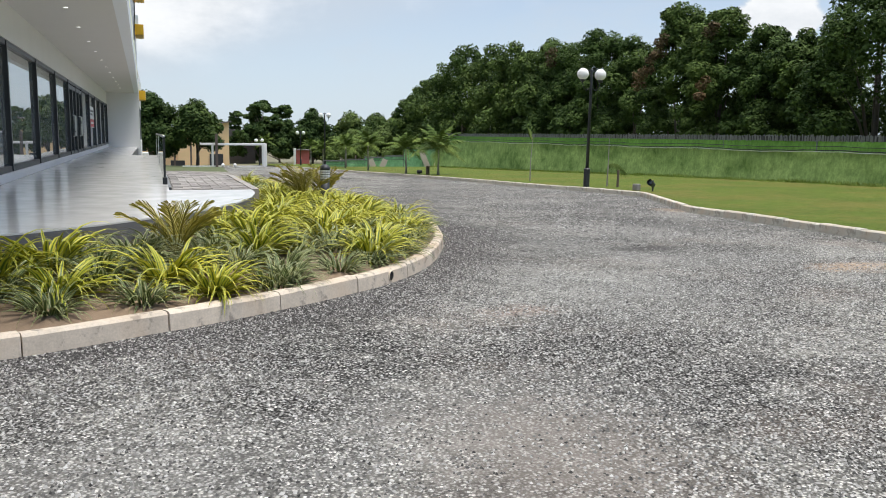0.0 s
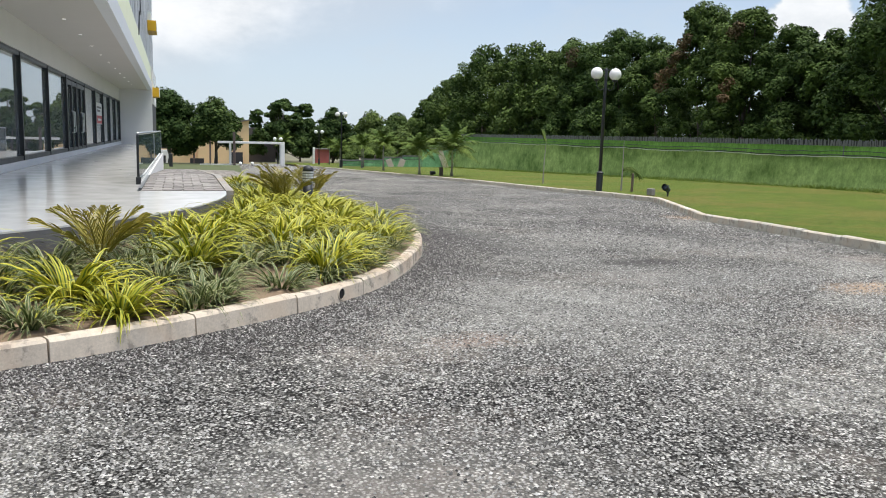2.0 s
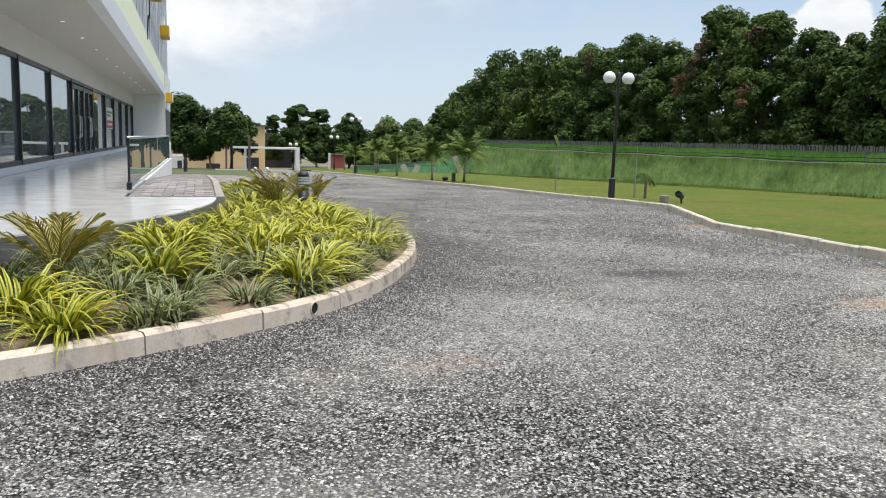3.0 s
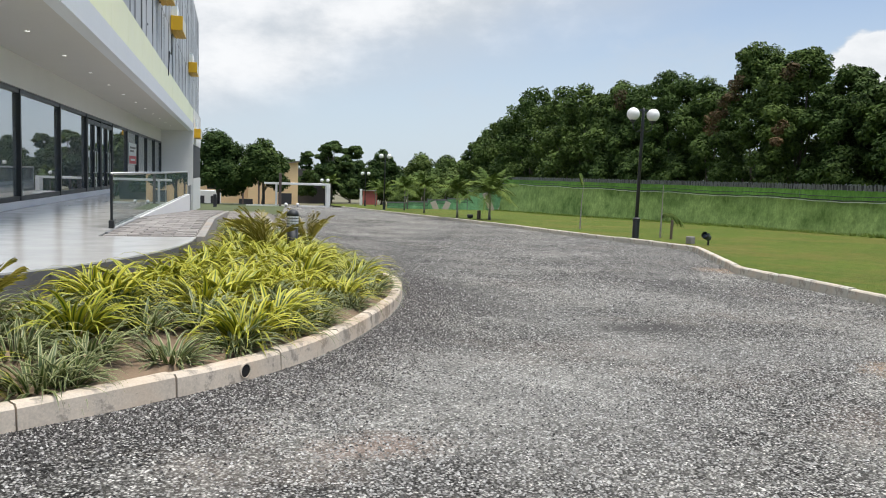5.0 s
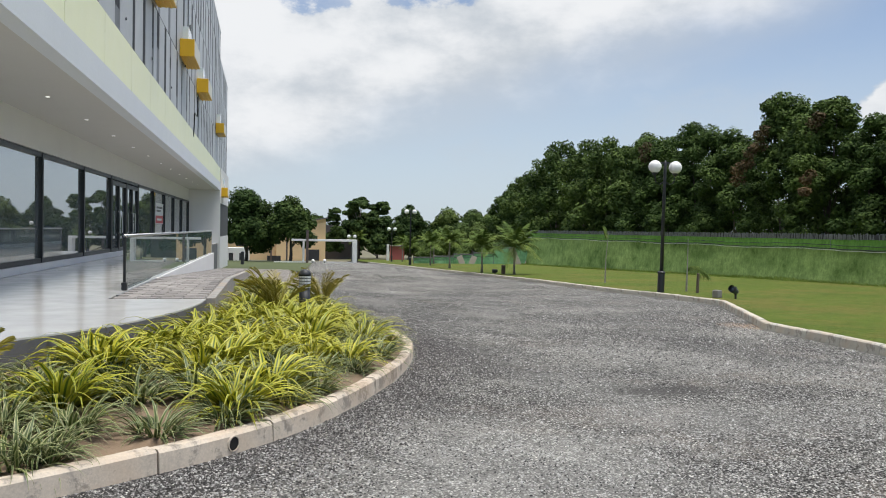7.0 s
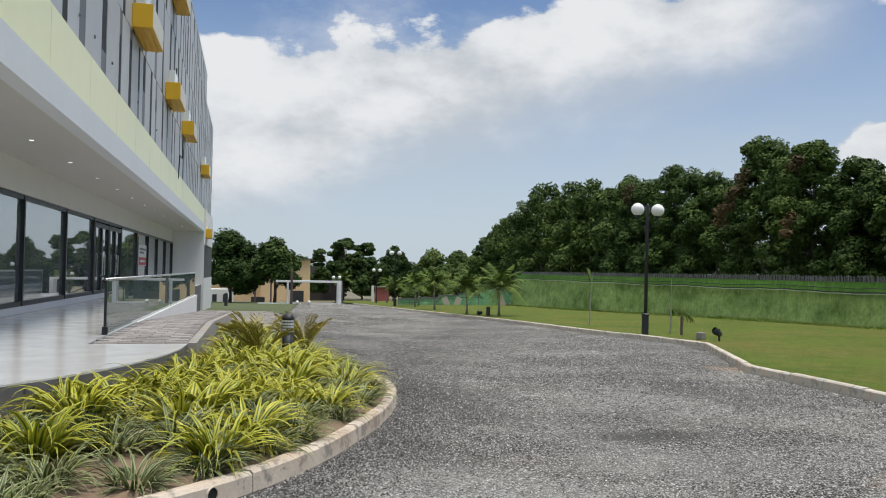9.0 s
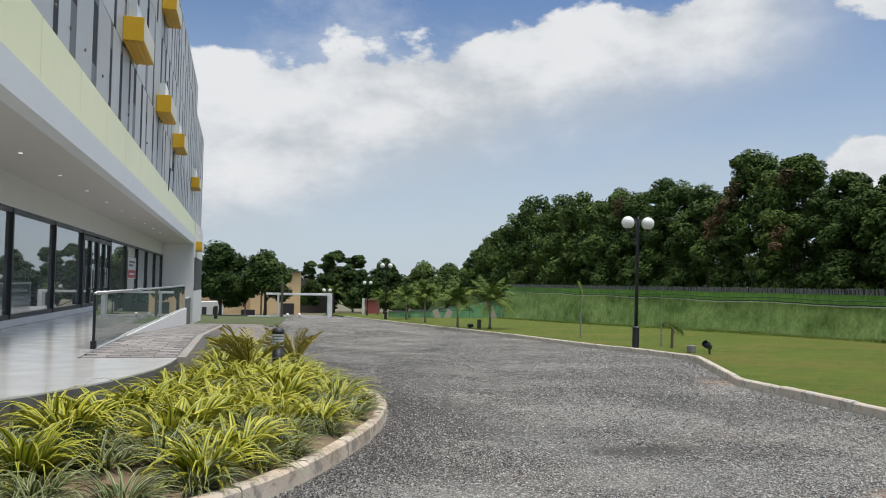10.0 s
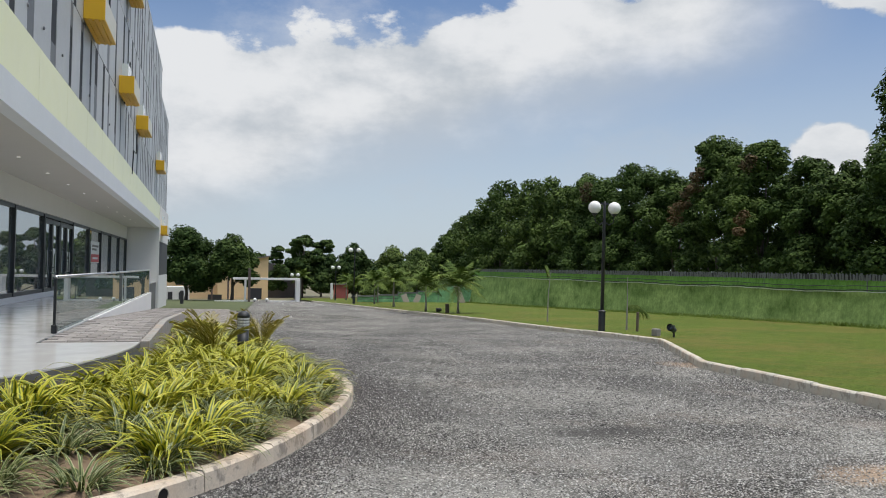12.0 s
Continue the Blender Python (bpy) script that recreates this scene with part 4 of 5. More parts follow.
M_PIPE = surface("white_pipe", (0.62, 0.63, 0.60), 0.5, vary=0.1, bump=0)


def fence_run(name, pts, top, label, low, band=True):
    """Netting along a line of plan points, sagging a little between thin posts."""
    f = thing(name, None, label, "fence")
    line = spline(pts, 0.5)
    n = len(line)
    rs = np.random.RandomState(4)

    def strip(z0, z1, off, rows):
        v, fa = [], []
        for i, (x, y) in enumerate(line):
            for r in range(rows + 1):
                a = z0 if not callable(z0) else z0(x, y)
                z = a + (z1 - a) * r / rows
                w = 0.10 * noise.noise(Vector((x * 0.5, y * 0.5, z * 0.8)))
                lean = 0.45 * max(0.0, (top - 0.62 - z) / (top + 1.0)) ** 1.3
                v.append((x + off + w - lean, y + w * 0.4, z))
        for i in range(n - 1):
            for r in range(rows):
                a = i * (rows + 1) + r
                fa.append((a, a + rows + 1, a + rows + 2, a + 1))
        return v, fa
    base = lambda x, y: gz(x, y) + 0.08
    v, fa = strip(base, top - 0.62, 0.0, 5)
    piece("netting", mesh_of("netting", v, fa, low, True), f, label="faded green shade netting")
    if band:
        v, fa = strip(top - 0.62, top - 0.18, 0.03, 2)
        piece("top_band", mesh_of("top_band", v, fa, M_NETTOP, True), f, label="brighter green band of netting")
    for z, r, mt, nm in ((top - 0.64, 0.014, M_PIPE, "pipe"), (top - 0.58, 0.022, M_CABLE, "cable"), (top - 0.42, 0.016, M_CABLE, "cable")):
        pts3 = [(x - 0.14, y, z + 0.03 * math.sin(i * 0.35) + 0.012 * math.sin(i * 1.7)) for i, (x, y) in enumerate(line)]
        part(nm, bm_tube(pts3, [r] * n, 6), mt, f)
    # the wire roll along the top: many short uprights
    q = []
    for i in range(n - 1):
        for u in np.linspace(0, 1, 11, endpoint=False):
            x, y = line[i] * (1 - u) + line[i + 1] * u
            d = (line[i + 1] - line[i]) / np.linalg.norm(line[i + 1] - line[i])
            w, h = 0.026 * rs.uniform(0.7, 1.3), rs.uniform(0.20, 0.27)
            z = top - 0.18 + rs.uniform(-0.03, 0.02)
            o = rs.uniform(-0.05, 0.05)
            q.append([(x + o - d[0] * w, y - d[1] * w, z), (x + o + d[0] * w, y + d[1] * w, z), (x + o * 2 + d[0] * w, y + d[1] * w, z + h), (x + o * 2 - d[0] * w, y - d[1] * w, z + h)])
    piece("wire_roll", quads_mesh("wire_roll", q, M_COIL), f, label="grey wire roll along the top", kind="stuff")
    v, fa = strip(top - 0.18, top + 0.03, 0.06, 2)
    piece("wire_mesh", mesh_of("wire_mesh", v, fa, M_DARKGATE, True), f, label="dark wire mesh behind the roll")
    for i in range(0, n, 6):
        x, y = line[i]
        part("post", bm_tube([(x + 0.08, y, gz(x, y)), (x + 0.08, y, top + 0.06)], [0.03, 0.03], 6), M_COIL, f)
    return f


def foot_grass(line, label):
    """Unmown grass along the foot of a fence, leaning out over the lawn."""
    rs = np.random.RandomState(31)
    pts = spline(line, 0.02)
    pts = pts[(pts[:, 1] > 14) & (pts[:, 1] < 80)]
    q = []
    for x, y in pts[rs.randint(0, len(pts), 15000)]:
        lush = 0.45 + 0.55 * noise.noise(Vector((y * 0.35, 3.0, 0))) + 0.3
        x += -0.22 - 0.75 * rs.rand() ** 1.3
        h = rs.uniform(0.05, 0.24) * max(0.35, lush)
        a, w = rs.uniform(0, 6.28), rs.uniform(0.010, 0.022)
        dx, dy, lx, ly = math.cos(a) * w, math.sin(a) * w, rs.uniform(-0.16, 0.08), rs.uniform(-0.12, 0.12)
        z = gz(x, y) + 0.10
        q.append([(x - dx, y - dy, z), (x + dx, y + dy, z), (x + dx * 0.2 + lx, y + dy * 0.2 + ly, z + h), (x - dx * 0.2 + lx, y - dy * 0.2 + ly, z + h)])
    thing("long_grass", quads_mesh("long_grass", q, M_LONGGRASS), label, "grass", kind="stuff")


def palm(x, y, h, fronds, length, seed, label="young feather palm with a slim grey trunk on the lawn", lean=0.0):
    rs = np.random.RandomState(seed)
    z = gz(x, y) + 0.08
    p = thing("palm_tree", None, label, "palm tree", "young palms along the drive", at=pose(x, y, z, lean, 0, rs.rand() * 360))
    part("trunk", bm_tube([(0, 0, 0), (0.01, 0, h * 0.25), (0, 0.02, h * 0.7), (0, 0, h)], [0.09, 0.06, 0.05, 0.04], 8), M_PALMBARK, p, smooth=True)
    for k in range(fronds):
        a = 2 * math.pi * k / fronds + rs.rand() * 0.6
        up = 0.15 + 1.35 * ((k * 7 % fronds) + rs.rand()) / fronds
        q, pts = [], []
        L = length * rs.uniform(0.8, 1.1)
        for s in np.linspace(0, 1, 26):
            r = L * s * math.cos(up * (1 - 0.2 * s)) * 0.95
            zz = h + L * (math.sin(up) * s - (0.75 - 0.28 * up) * s * s)
            pts.append((math.cos(a) * r, math.sin(a) * r, zz))
        for i in range(3, 26):
            c = np.array(pts[i])
            d = np.array(pts[i]) - np.array(pts[i - 1])
            d /= np.linalg.norm(d)
            side = np.cross(d, (0, 0, 1))
            side /= max(1e-6, np.linalg.norm(side))
            w = 0.42 * length * math.sin(math.pi * min(1, 0.15 + i / 30)) * 0.55
            for sgn in (-1, 1):
                tip = c + side * sgn * w + d * w * 0.55 + np.array([0, 0, -w * rs.uniform(0.35, 0.75)])
                e = d * 0.017 * length
                q.append([c - e, c + e, tip + e * 0.2, tip - e * 0.2])
        fr = piece("frond", quads_mesh("frond", q, M_PALM), p)
        part("stalk", bm_tube(pts[::5] + [pts[-1]], [0.014] * len(pts[::5]) + [0.004], 5), M_PALM, fr)
    return p


def build_distance():
    b = thing("ochre_building", None, "ochre rendered building with a dark roof edge behind trees", "building", at=(0, 110, -3.2))
    v = [(3.6, 0, 0), (10.0, 0, 0), (10.0, 9, 0), (3.6, 9, 0), (3.6, 0, 4.9), (10.0, 0, 6.0), (10.0, 9, 6.0), (3.6, 9, 4.9)]
    box_f = [(3, 2, 1, 0), (4, 5, 6, 7), (0, 1, 5, 4), (1, 2, 6, 5), (2, 3, 7, 6), (3, 0, 4, 7)]
    piece("wall", mesh_of("wall", v, box_f, M_OCHRE), b)
    v = [(3.4, -0.4, 4.87), (10.3, -0.4, 6.05), (10.3, 9.3, 6.05), (3.4, 9.3, 4.87), (3.4, -0.4, 5.03), (10.3, -0.4, 6.22), (10.3, 9.3, 6.22), (3.4, 9.3, 5.03)]
    piece("roof", mesh_of("roof", v, box_f, M_ROOF), b)
    part("wing", bm_box(-12, 3.59, 1, 9, 0, 4.3), M_OCHRE, b)
    part("wing_roof", bm_box(-12.3, 3.58, 0.4, 9.2, 4.301, 4.5), M_ROOF, b)
    for x in (-7.2, -4.4, -1.5, 0.9):
        w = piece("window", box_mesh("window", x, x + 1.3, 0.94, 1.02, 2.2, 3.5, M_DARKGATE), b, label="dark window")
        part("sill", bm_box(x - 0.1, x + 1.4, 0.84, 0.939, 2.08, 2.19), M_OCHRE, w)
    part("gate", bm_box(7.5, 9.2, -0.10, -0.01, 0.0, 1.9), M_DARKGATE, b, "dark steel gate")
    part("back_block", bm_box(10.2, 15, 14, 20, 0, 5.2), M_ROOF, b, "dim grey block behind")
    shed = thing("service_block", None, "low white service block behind the lawn", "shed", at=(-2.2, 100, gz(-2, 100) - 0.75))
    part("wall", bm_box(-1.4, 2.6, 0, 3, 0, 2.2), M_WHITE, shed)
    for x in (-0.9, 0.3, 1.5):
        part("door", bm_box(x, x + 0.5, -0.04, -0.002, 0.0, 1.6), M_DARKGATE, shed)
    dk = thing("dark_shelter", None, "dark open shelter with slim posts", "shelter", at=(3.2, 101, gz(3, 101) - 0.75))
    part("wall", bm_box(-0.7, 0.9, 0.6, 0.8, 0, 1.3), M_DARKGATE, dk)
    for x in (-0.25, 1.6):
        part("post", bm_box(x - 0.1, x + 0.1, 0, 0.2, 0, 3.6), M_BROWN, dk)
    gy = 84.0
    g0 = gz(8, gy)
    gate = thing("gate_frame", None, "white steel gate frame across the end of the drive", "gate", at=(0, gy, g0))
    part("beam", bm_box(4.9, 11.42, -0.15, 0.15, 2.18, 2.40, 0.02), M_WHITE, gate)
    part("gate_leg", bm_box(11.05, 11.42, -0.2, 1.1, 0, 2.179, 0.02), M_WHITE, gate)
    part("gate_leg", bm_box(6.0, 6.2, -0.15, 0.15, 0, 2.179, 0.02), M_WHITE, gate)
    part("ground_rail", bm_box(3.2, 6.9, -0.4, -0.3, 0.05, 0.17), M_WHITE, gate)
    part("ground_rail", bm_box(8.3, 11.0, -0.4, -0.3, 0.05, 0.17), M_WHITE, gate)
    post = thing("brown_post", None, "tall brown steel post beside the gate", "post", at=(6.45, gy - 0.6, g0))
    part("shaft", bm_box(-0.12, 0.12, -0.12, 0.12, 0, 3.3, 0.02), M_BROWN, post)
    for x in (7.0, 8.15):
        lt = thing("globe_light", None, "low white globe light by the gate", "light", "globe lights", at=(x, gy - 1.0, gz(x, gy)))
        part("stem", bm_tube([(0, 0, 0), (0, 0, 0.12)], [0.05, 0.05], 8), M_DARKGATE, lt)
        part("globe", bm_ball((0, 0, 0.26), 0.17), M_GLOBE, lt, smooth=True)
    red = thing("red_kiosk", None, "small red kiosk beyond the palms", "kiosk", at=(20.1, 112, gz(20, 112)))
    part("wall", bm_box(-0.9, 0.8, 0, 2, 0, 1.95), M_PINK, red)
    part("roof", bm_box(-1.1, 1.0, -0.3, 2.3, 1.951, 2.07), M_ROOF, red)
    pil = thing("white_pillar", None, "slim white pillar near the kiosk", "pillar", at=(16.9, 100, gz(17, 100)))
    part("shaft", bm_box(-0.13, 0.13, -0.13, 0.13, 0, 2.1, 0.02), M_WHITE, pil)
    bl = thing("bollard", None, "slim dark bollard on the grass strip", "bollard", at=(0.62, 70, gz(0.6, 70) + 0.05))
    part("shaft", bm_tube([(0, 0, 0), (0, 0, 1.0), (0, 0, 1.05)], [0.14, 0.14, 0.09], 10), M_DARKGATE, bl)


def teal_fence():
    """Lower stepped run of netting where the boundary turns away."""
    f = thing("stepped_net_fence", None, "teal green net fence stepping down behind young palms", "fence")
    y = 79.0
    for x0, x1, top in ((16.4, 18.4, -1.20), (18.4, 20.4, -1.08), (20.4, 22.4, -0.85), (22.4, 24.45, -0.70), (24.45, 26.5, 0.10), (26.5, 28.2, 0.25)):
        z0 = gz(x0, y) - 0.1
        v = []
        for r in range(5):
            for c in range(9):
                x = x0 + (x1 - x0) * c / 8
                v.append((x, y + 0.08 * noise.noise(Vector((x * 1.3, r * 0.8, 3))), z0 + (top - z0) * r / 4))
        fa = [(r * 9 + c, r * 9 + c + 1, r * 9 + c + 10, r * 9 + c + 9) for r in range(4) for c in range(8)]
        piece("net_panel", mesh_of("net_panel", v, fa, M_TEAL, True), f)
        part("coping", bm_box(x0, x1, y - 0.06, y + 0.06, top + 0.002, top + 0.14), M_COIL, f, "dark grey strip on the net")
        part("cable", bm_tube([(x0, y - 0.12, top - 0.25), (x1, y - 0.12, top - 0.27)], [0.02, 0.02], 6), M_CABLE, f)
        part("post", bm_tube([(x0, y, z0), (x0, y, top + 0.2)], [0.035, 0.035], 6), M_COIL, f)
    for x0, top, w in ((27.3, 0.0, 1.2), (21.6, -1.0, 0.8)):
        vs = thing("leaning_board", None, "pair of pale boards leaning in a V against the net", "board", at=(x0, y - 0.5, gz(x0, y) + 0.08))
        h = top - gz(x0, y)
        for s in (-1, 1):
            bm = bm_box(-0.28, 0.28, -0.03, 0.03, 0, h * 1.06, 0.01)
            bmesh.ops.transform(bm, matrix=Matrix.Translation((s * 0.42, 0, 0)) @ Matrix.Rotation(s * 0.42, 4, "Y"), verts=bm.verts)
            part("board", bm, M_BOARD, vs)


M_BOARD = surface("pale_board", (0.55, 0.47, 0.42), 0.7, vary=0.15)

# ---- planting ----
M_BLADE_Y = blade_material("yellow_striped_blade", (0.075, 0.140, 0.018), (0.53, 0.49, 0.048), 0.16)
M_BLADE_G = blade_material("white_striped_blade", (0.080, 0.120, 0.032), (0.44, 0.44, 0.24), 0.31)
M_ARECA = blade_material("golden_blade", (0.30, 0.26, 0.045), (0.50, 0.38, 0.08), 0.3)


def blade(length, width, rise, droop, twist):
    """Strap leaf from the origin along +x, arching over, with a channel along its middle."""
    v, uv = [], []
    n = 7
    ang = rise
    p = Vector((0.02, 0, 0))
    for i in range(n + 1):
        s = i / n
        w = width * (0.45 + 0.55 * math.sin(math.pi * min(1, s * 1.25 + 0.18))) * (1 - max(0, s - 0.55) / 0.45 * 0.96)
        d = Vector((math.cos(ang), 0, math.sin(ang)))
        nrm = Vector((-math.sin(ang), 0, math.cos(ang)))
        side = Vector((0, math.cos(twist * s), 0)) + nrm * math.sin(twist * s)
        for k in (-1, 0, 1):
            q = p + side * (w * 0.5 * k) - nrm * (w * 0.18 * (1 - abs(k)))
            v.append(tuple(q))
            uv.append((0.5 + 0.5 * k, s))
        p = p + d * (length / n)
        ang -= droop / n * (0.5 + 1.1 * s)
    f, luv = [], []
    for i in range(n):
        for k in range(2):
            a = i * 3 + k
            quad = (a, a + 1, a + 4, a + 3)
            f.append(quad)
            luv += [uv[j] for j in quad]
    return v, f, luv


def blade_set(material, length, width, seed, count=10):
    rng = random.Random(seed)
    out = []
    for k in range(count):
        rise = 0.35 + 1.0 * (k + rng.random()) / count
        out.append(blade(length * (0.80 + 0.25 * rise / 1.35) * rng.uniform(0.88, 1.1), width * rng.uniform(0.8, 1.2), rise, rise + rng.uniform(0.85, 1.5), rng.uniform(-0.5, 0.5)))
    return out, material


def clump_poses(rng, n, spread):
    res = []
    for i in range(n):
        a = rng.uniform(0, 360)
        r = spread * math.sqrt(rng.random())
        tilt = rng.uniform(-8, 12)
        sc = rng.uniform(0.8, 1.1)
        b = radians(a + rng.uniform(-50, 50))
        res.append((pose(r * math.cos(b), r * math.sin(b), 0, rng.uniform(-14, 14), tilt, a), sc))
    return res


def clump(name, blades, material, n, spread, seed, label, group, separate, at):
    """A tuft of strap leaves; each leaf a piece of its own where one can tell them apart."""
    rng = random.Random(seed)
    t = thing(name, None, label, "plant", group, at=at)
    sets = clump_poses(rng, n, spread)
    if separate:
        key = material.name
        if key not in BLADE_MESHES:
            BLADE_MESHES[key] = [mesh_of("leaf", v, f, material, True, uv) for v, f, uv in blades]
        for m, sc in sets:
            piece("leaf", rng.choice(BLADE_MESHES[key]), t, m @ Matrix.Scale(sc, 4))
    else:
        V, F, U = [], [], []
        for m, sc in sets:
            v, f, uv = rng.choice(blades)
            o = len(V)
            V += [tuple(m @ (Vector(q) * sc)) for q in v]
            F += [tuple(i + o for i in q) for q in f]
            U += uv
        piece("leaves", mesh_of("leaves", V, F, material, True, U), t)
    return t


BLADE_MESHES = {}
BED_OUT = spline(KERB_L, 0.25)
_pe = spline(PLATFORM_EDGE + [(2.06, 15.0), (2.08, 18.0), (2.1, 21.0)], 0.25)


def bed_edges(u):
    a = BED_OUT[min(len(BED_OUT) - 1, int(u * (len(BED_OUT) - 1)))]
    b = _pe[min(len(_pe) - 1, int(u * (len(_pe) - 1)))]
    return a, b


def soil_z(x, y):
    d = np.min(np.hypot(BED_OUT[:, 0] - x, BED_OUT[:, 1] - y))
    return gz(x, y) + 0.10 + 0.16 * min(1, d / 1.6) + 0.02 * noise.noise(Vector((x * 3, y * 3, 0)))


def build_bed():
    n, cols = 70, 12
    v, f = [], []
    for i in range(n + 1):
        a, b = bed_edges(i / n)
        for c in range(cols + 1):
            s = 0.02 + 0.975 * c / cols
            p = a * (1 - s) + b * s
            v.append((p[0], p[1], soil_z(p[0], p[1]) - (0.03 if c == 0 else 0)))
    for i in range(n):
        for c in range(cols):
            q = i * (cols + 1) + c
            f.append((q, q + cols + 1, q + cols + 2, q + 1))
    thing("planting_bed", mesh_of("planting_bed", v, f, M_SOIL, True), "bare sandy soil of the kerbed planting bed", "soil", kind="structure")
    yl, gl = blade_set(M_BLADE_Y, 0.64, 0.044, 1, 16), blade_set(M_BLADE_G, 0.52, 0.031, 2, 16)
    yellow = [(2.5, 8.45), (0.84, 10.1), (2.83, 12.6), (3.55, 10.6), (1.95, 11.6), (3.25, 11.9), (0.75, 6.75), (2.35, 9.9), (2.95, 11.0), (-0.6, 7.6), (2.75, 9.1), (1.35, 9.4), (3.9, 12.2), (-1.4, 6.6), (3.3, 13.4)]
    green = [(1.45, 7.15), (2.0, 7.75), (1.55, 9.0), (3.0, 8.7), (3.35, 9.15), (3.85, 10.2), (1.0, 7.7), (0.2, 6.55), (1.3, 7.0), (1.75, 8.5), (0.06, 8.3), (-0.15, 7.1), (-0.45, 6.3), (2.55, 8.0), (0.6, 7.6), (4.2, 11.3), (-1.2, 5.9), (4.45, 12.4), (0.3, 9.1), (0.9, 8.6)]
    rng = random.Random(17)
    spots = [(x, y, "y") for x, y in yellow] + [(x, y, "g") for x, y in green]
    for i, (x, y, k) in enumerate(spots):
        x, y = x + 0.06, y - 0.17
        spots[i] = (x, y, k)
        d = np.hypot(BED_OUT[:, 0] - x, BED_OUT[:, 1] - y)
        j = int(np.argmin(d))
        t = BED_OUT[min(j + 1, len(BED_OUT) - 1)] - BED_OUT[max(j - 1, 0)]
        inward = np.array([-t[1], t[0]]) / np.linalg.norm(t)
        off = (np.array([x, y]) - BED_OUT[j]) @ inward
        room = 0.42 if k == "y" else 0.36
        if off < room:
            x, y = np.array([x, y]) + inward * (room - off)
            spots[i] = (float(x), float(y), k)
        d = np.hypot(_pe[:, 0] - x, _pe[:, 1] - y)
        j = int(np.argmin(d))
        if d[j] < 0.36:
            t = _pe[min(j + 1, len(_pe) - 1)] - _pe[max(j - 1, 0)]
            away = np.array([t[1], -t[0]]) / np.linalg.norm(t)
            x, y = _pe[j] + away * 0.36
            spots[i] = (float(x), float(y), k)
    tries = 0
    while tries < 6000 and len(spots) < 190:
        tries += 1
        u = rng.random()
        a, b = bed_edges(u)
        s = rng.uniform(0.10, 0.95)
        p = a * (1 - s) + b * s
        if p[0] < -4.5 or p[1] > 20 or np.min(np.hypot(BED_OUT[:, 0] - p[0], BED_OUT[:, 1] - p[1])) < 0.40:
            continue
        if min(math.hypot(p[0] - q[0], p[1] - q[1]) for q in spots) < 0.40:
            continue
        if np.min(np.hypot(_pe[:, 0] - p[0], _pe[:, 1] - p[1])) < 0.34:
            continue
        edge = np.min(np.hypot(BED_OUT[:, 0] - p[0], BED_OUT[:, 1] - p[1])) < 0.75
        spots.append((p[0], p[1], "g" if edge or rng.random() < 0.62 else "y"))
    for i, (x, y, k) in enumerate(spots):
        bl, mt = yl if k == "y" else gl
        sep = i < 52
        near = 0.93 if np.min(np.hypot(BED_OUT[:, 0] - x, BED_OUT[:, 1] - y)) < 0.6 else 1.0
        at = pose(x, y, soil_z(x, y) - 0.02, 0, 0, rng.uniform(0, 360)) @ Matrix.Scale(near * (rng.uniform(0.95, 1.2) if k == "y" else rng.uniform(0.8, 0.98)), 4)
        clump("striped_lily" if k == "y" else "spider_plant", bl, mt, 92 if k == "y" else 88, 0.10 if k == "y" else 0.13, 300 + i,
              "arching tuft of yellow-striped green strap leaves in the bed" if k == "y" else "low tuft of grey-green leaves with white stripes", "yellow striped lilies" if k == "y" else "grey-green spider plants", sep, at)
    # golden palms whose fronds stir in the wind
    for i, (x, y, h) in enumerate(((0.55, 8.1, 0.56), (2.93, 14.45, 0.72), (3.75, 16.6, 0.72))):
        golden_palm(x, y, h, 500 + i)


def golden_palm(x, y, h, seed):
    rng = random.Random(seed)
    t = thing("golden_palm", None, "small golden cane palm with feathery yellowing fronds", "palm", "golden palms", at=(x, y, soil_z(x, y) - 0.02))
    for k in range(17):
        a = rng.uniform(0, 2 * math.pi)
        L = h * rng.uniform(0.9, 1.25)
        up = rng.uniform(1.05, 1.5)
        pts, V, F, U = [], [], [], []
        ang = up
        p = Vector((0, 0, 0))
        for i in range(16):
            pts.append(tuple(p))
            d = Vector((math.cos(a) * math.cos(ang), math.sin(a) * math.cos(ang), math.sin(ang)))
            if i > 4:
                side = Vector((-math.sin(a), math.cos(a), 0))
                for s in (-1, 1):
                    w = 0.24 * h * math.sin(math.pi * (i - 3) / 14)
                    tip = p + side * s * w * 0.75 + d * w * 1.7 - Vector((0, 0, w * rng.uniform(0.0, 0.5)))
                    e = d * 0.011
                    o = len(V)
                    V += [tuple(p - e), tuple(p + e), tuple(p.lerp(tip, 0.6) + e * 1.1 + Vector((0, 0, 0.02))), tuple(tip), tuple(p.lerp(tip, 0.6) - e * 1.1 + Vector((0, 0, 0.02)))]
                    F.append((o, o + 1, o + 2, o + 3, o + 4))
                    U += [(0.2, 0.4), (0.8, 0.4), (0.9, 0.7), (0.5, 0.95), (0.1, 0.7)]
            p = p + d * (L / 15)
            ang -= 0.05
        fr = piece("frond", mesh_of("frond", V, F, M_ARECA, False, U), t)
        part("stalk", bm_tube(pts[::3], [0.008] * len(pts[::3]), 5), M_ARECA, fr)


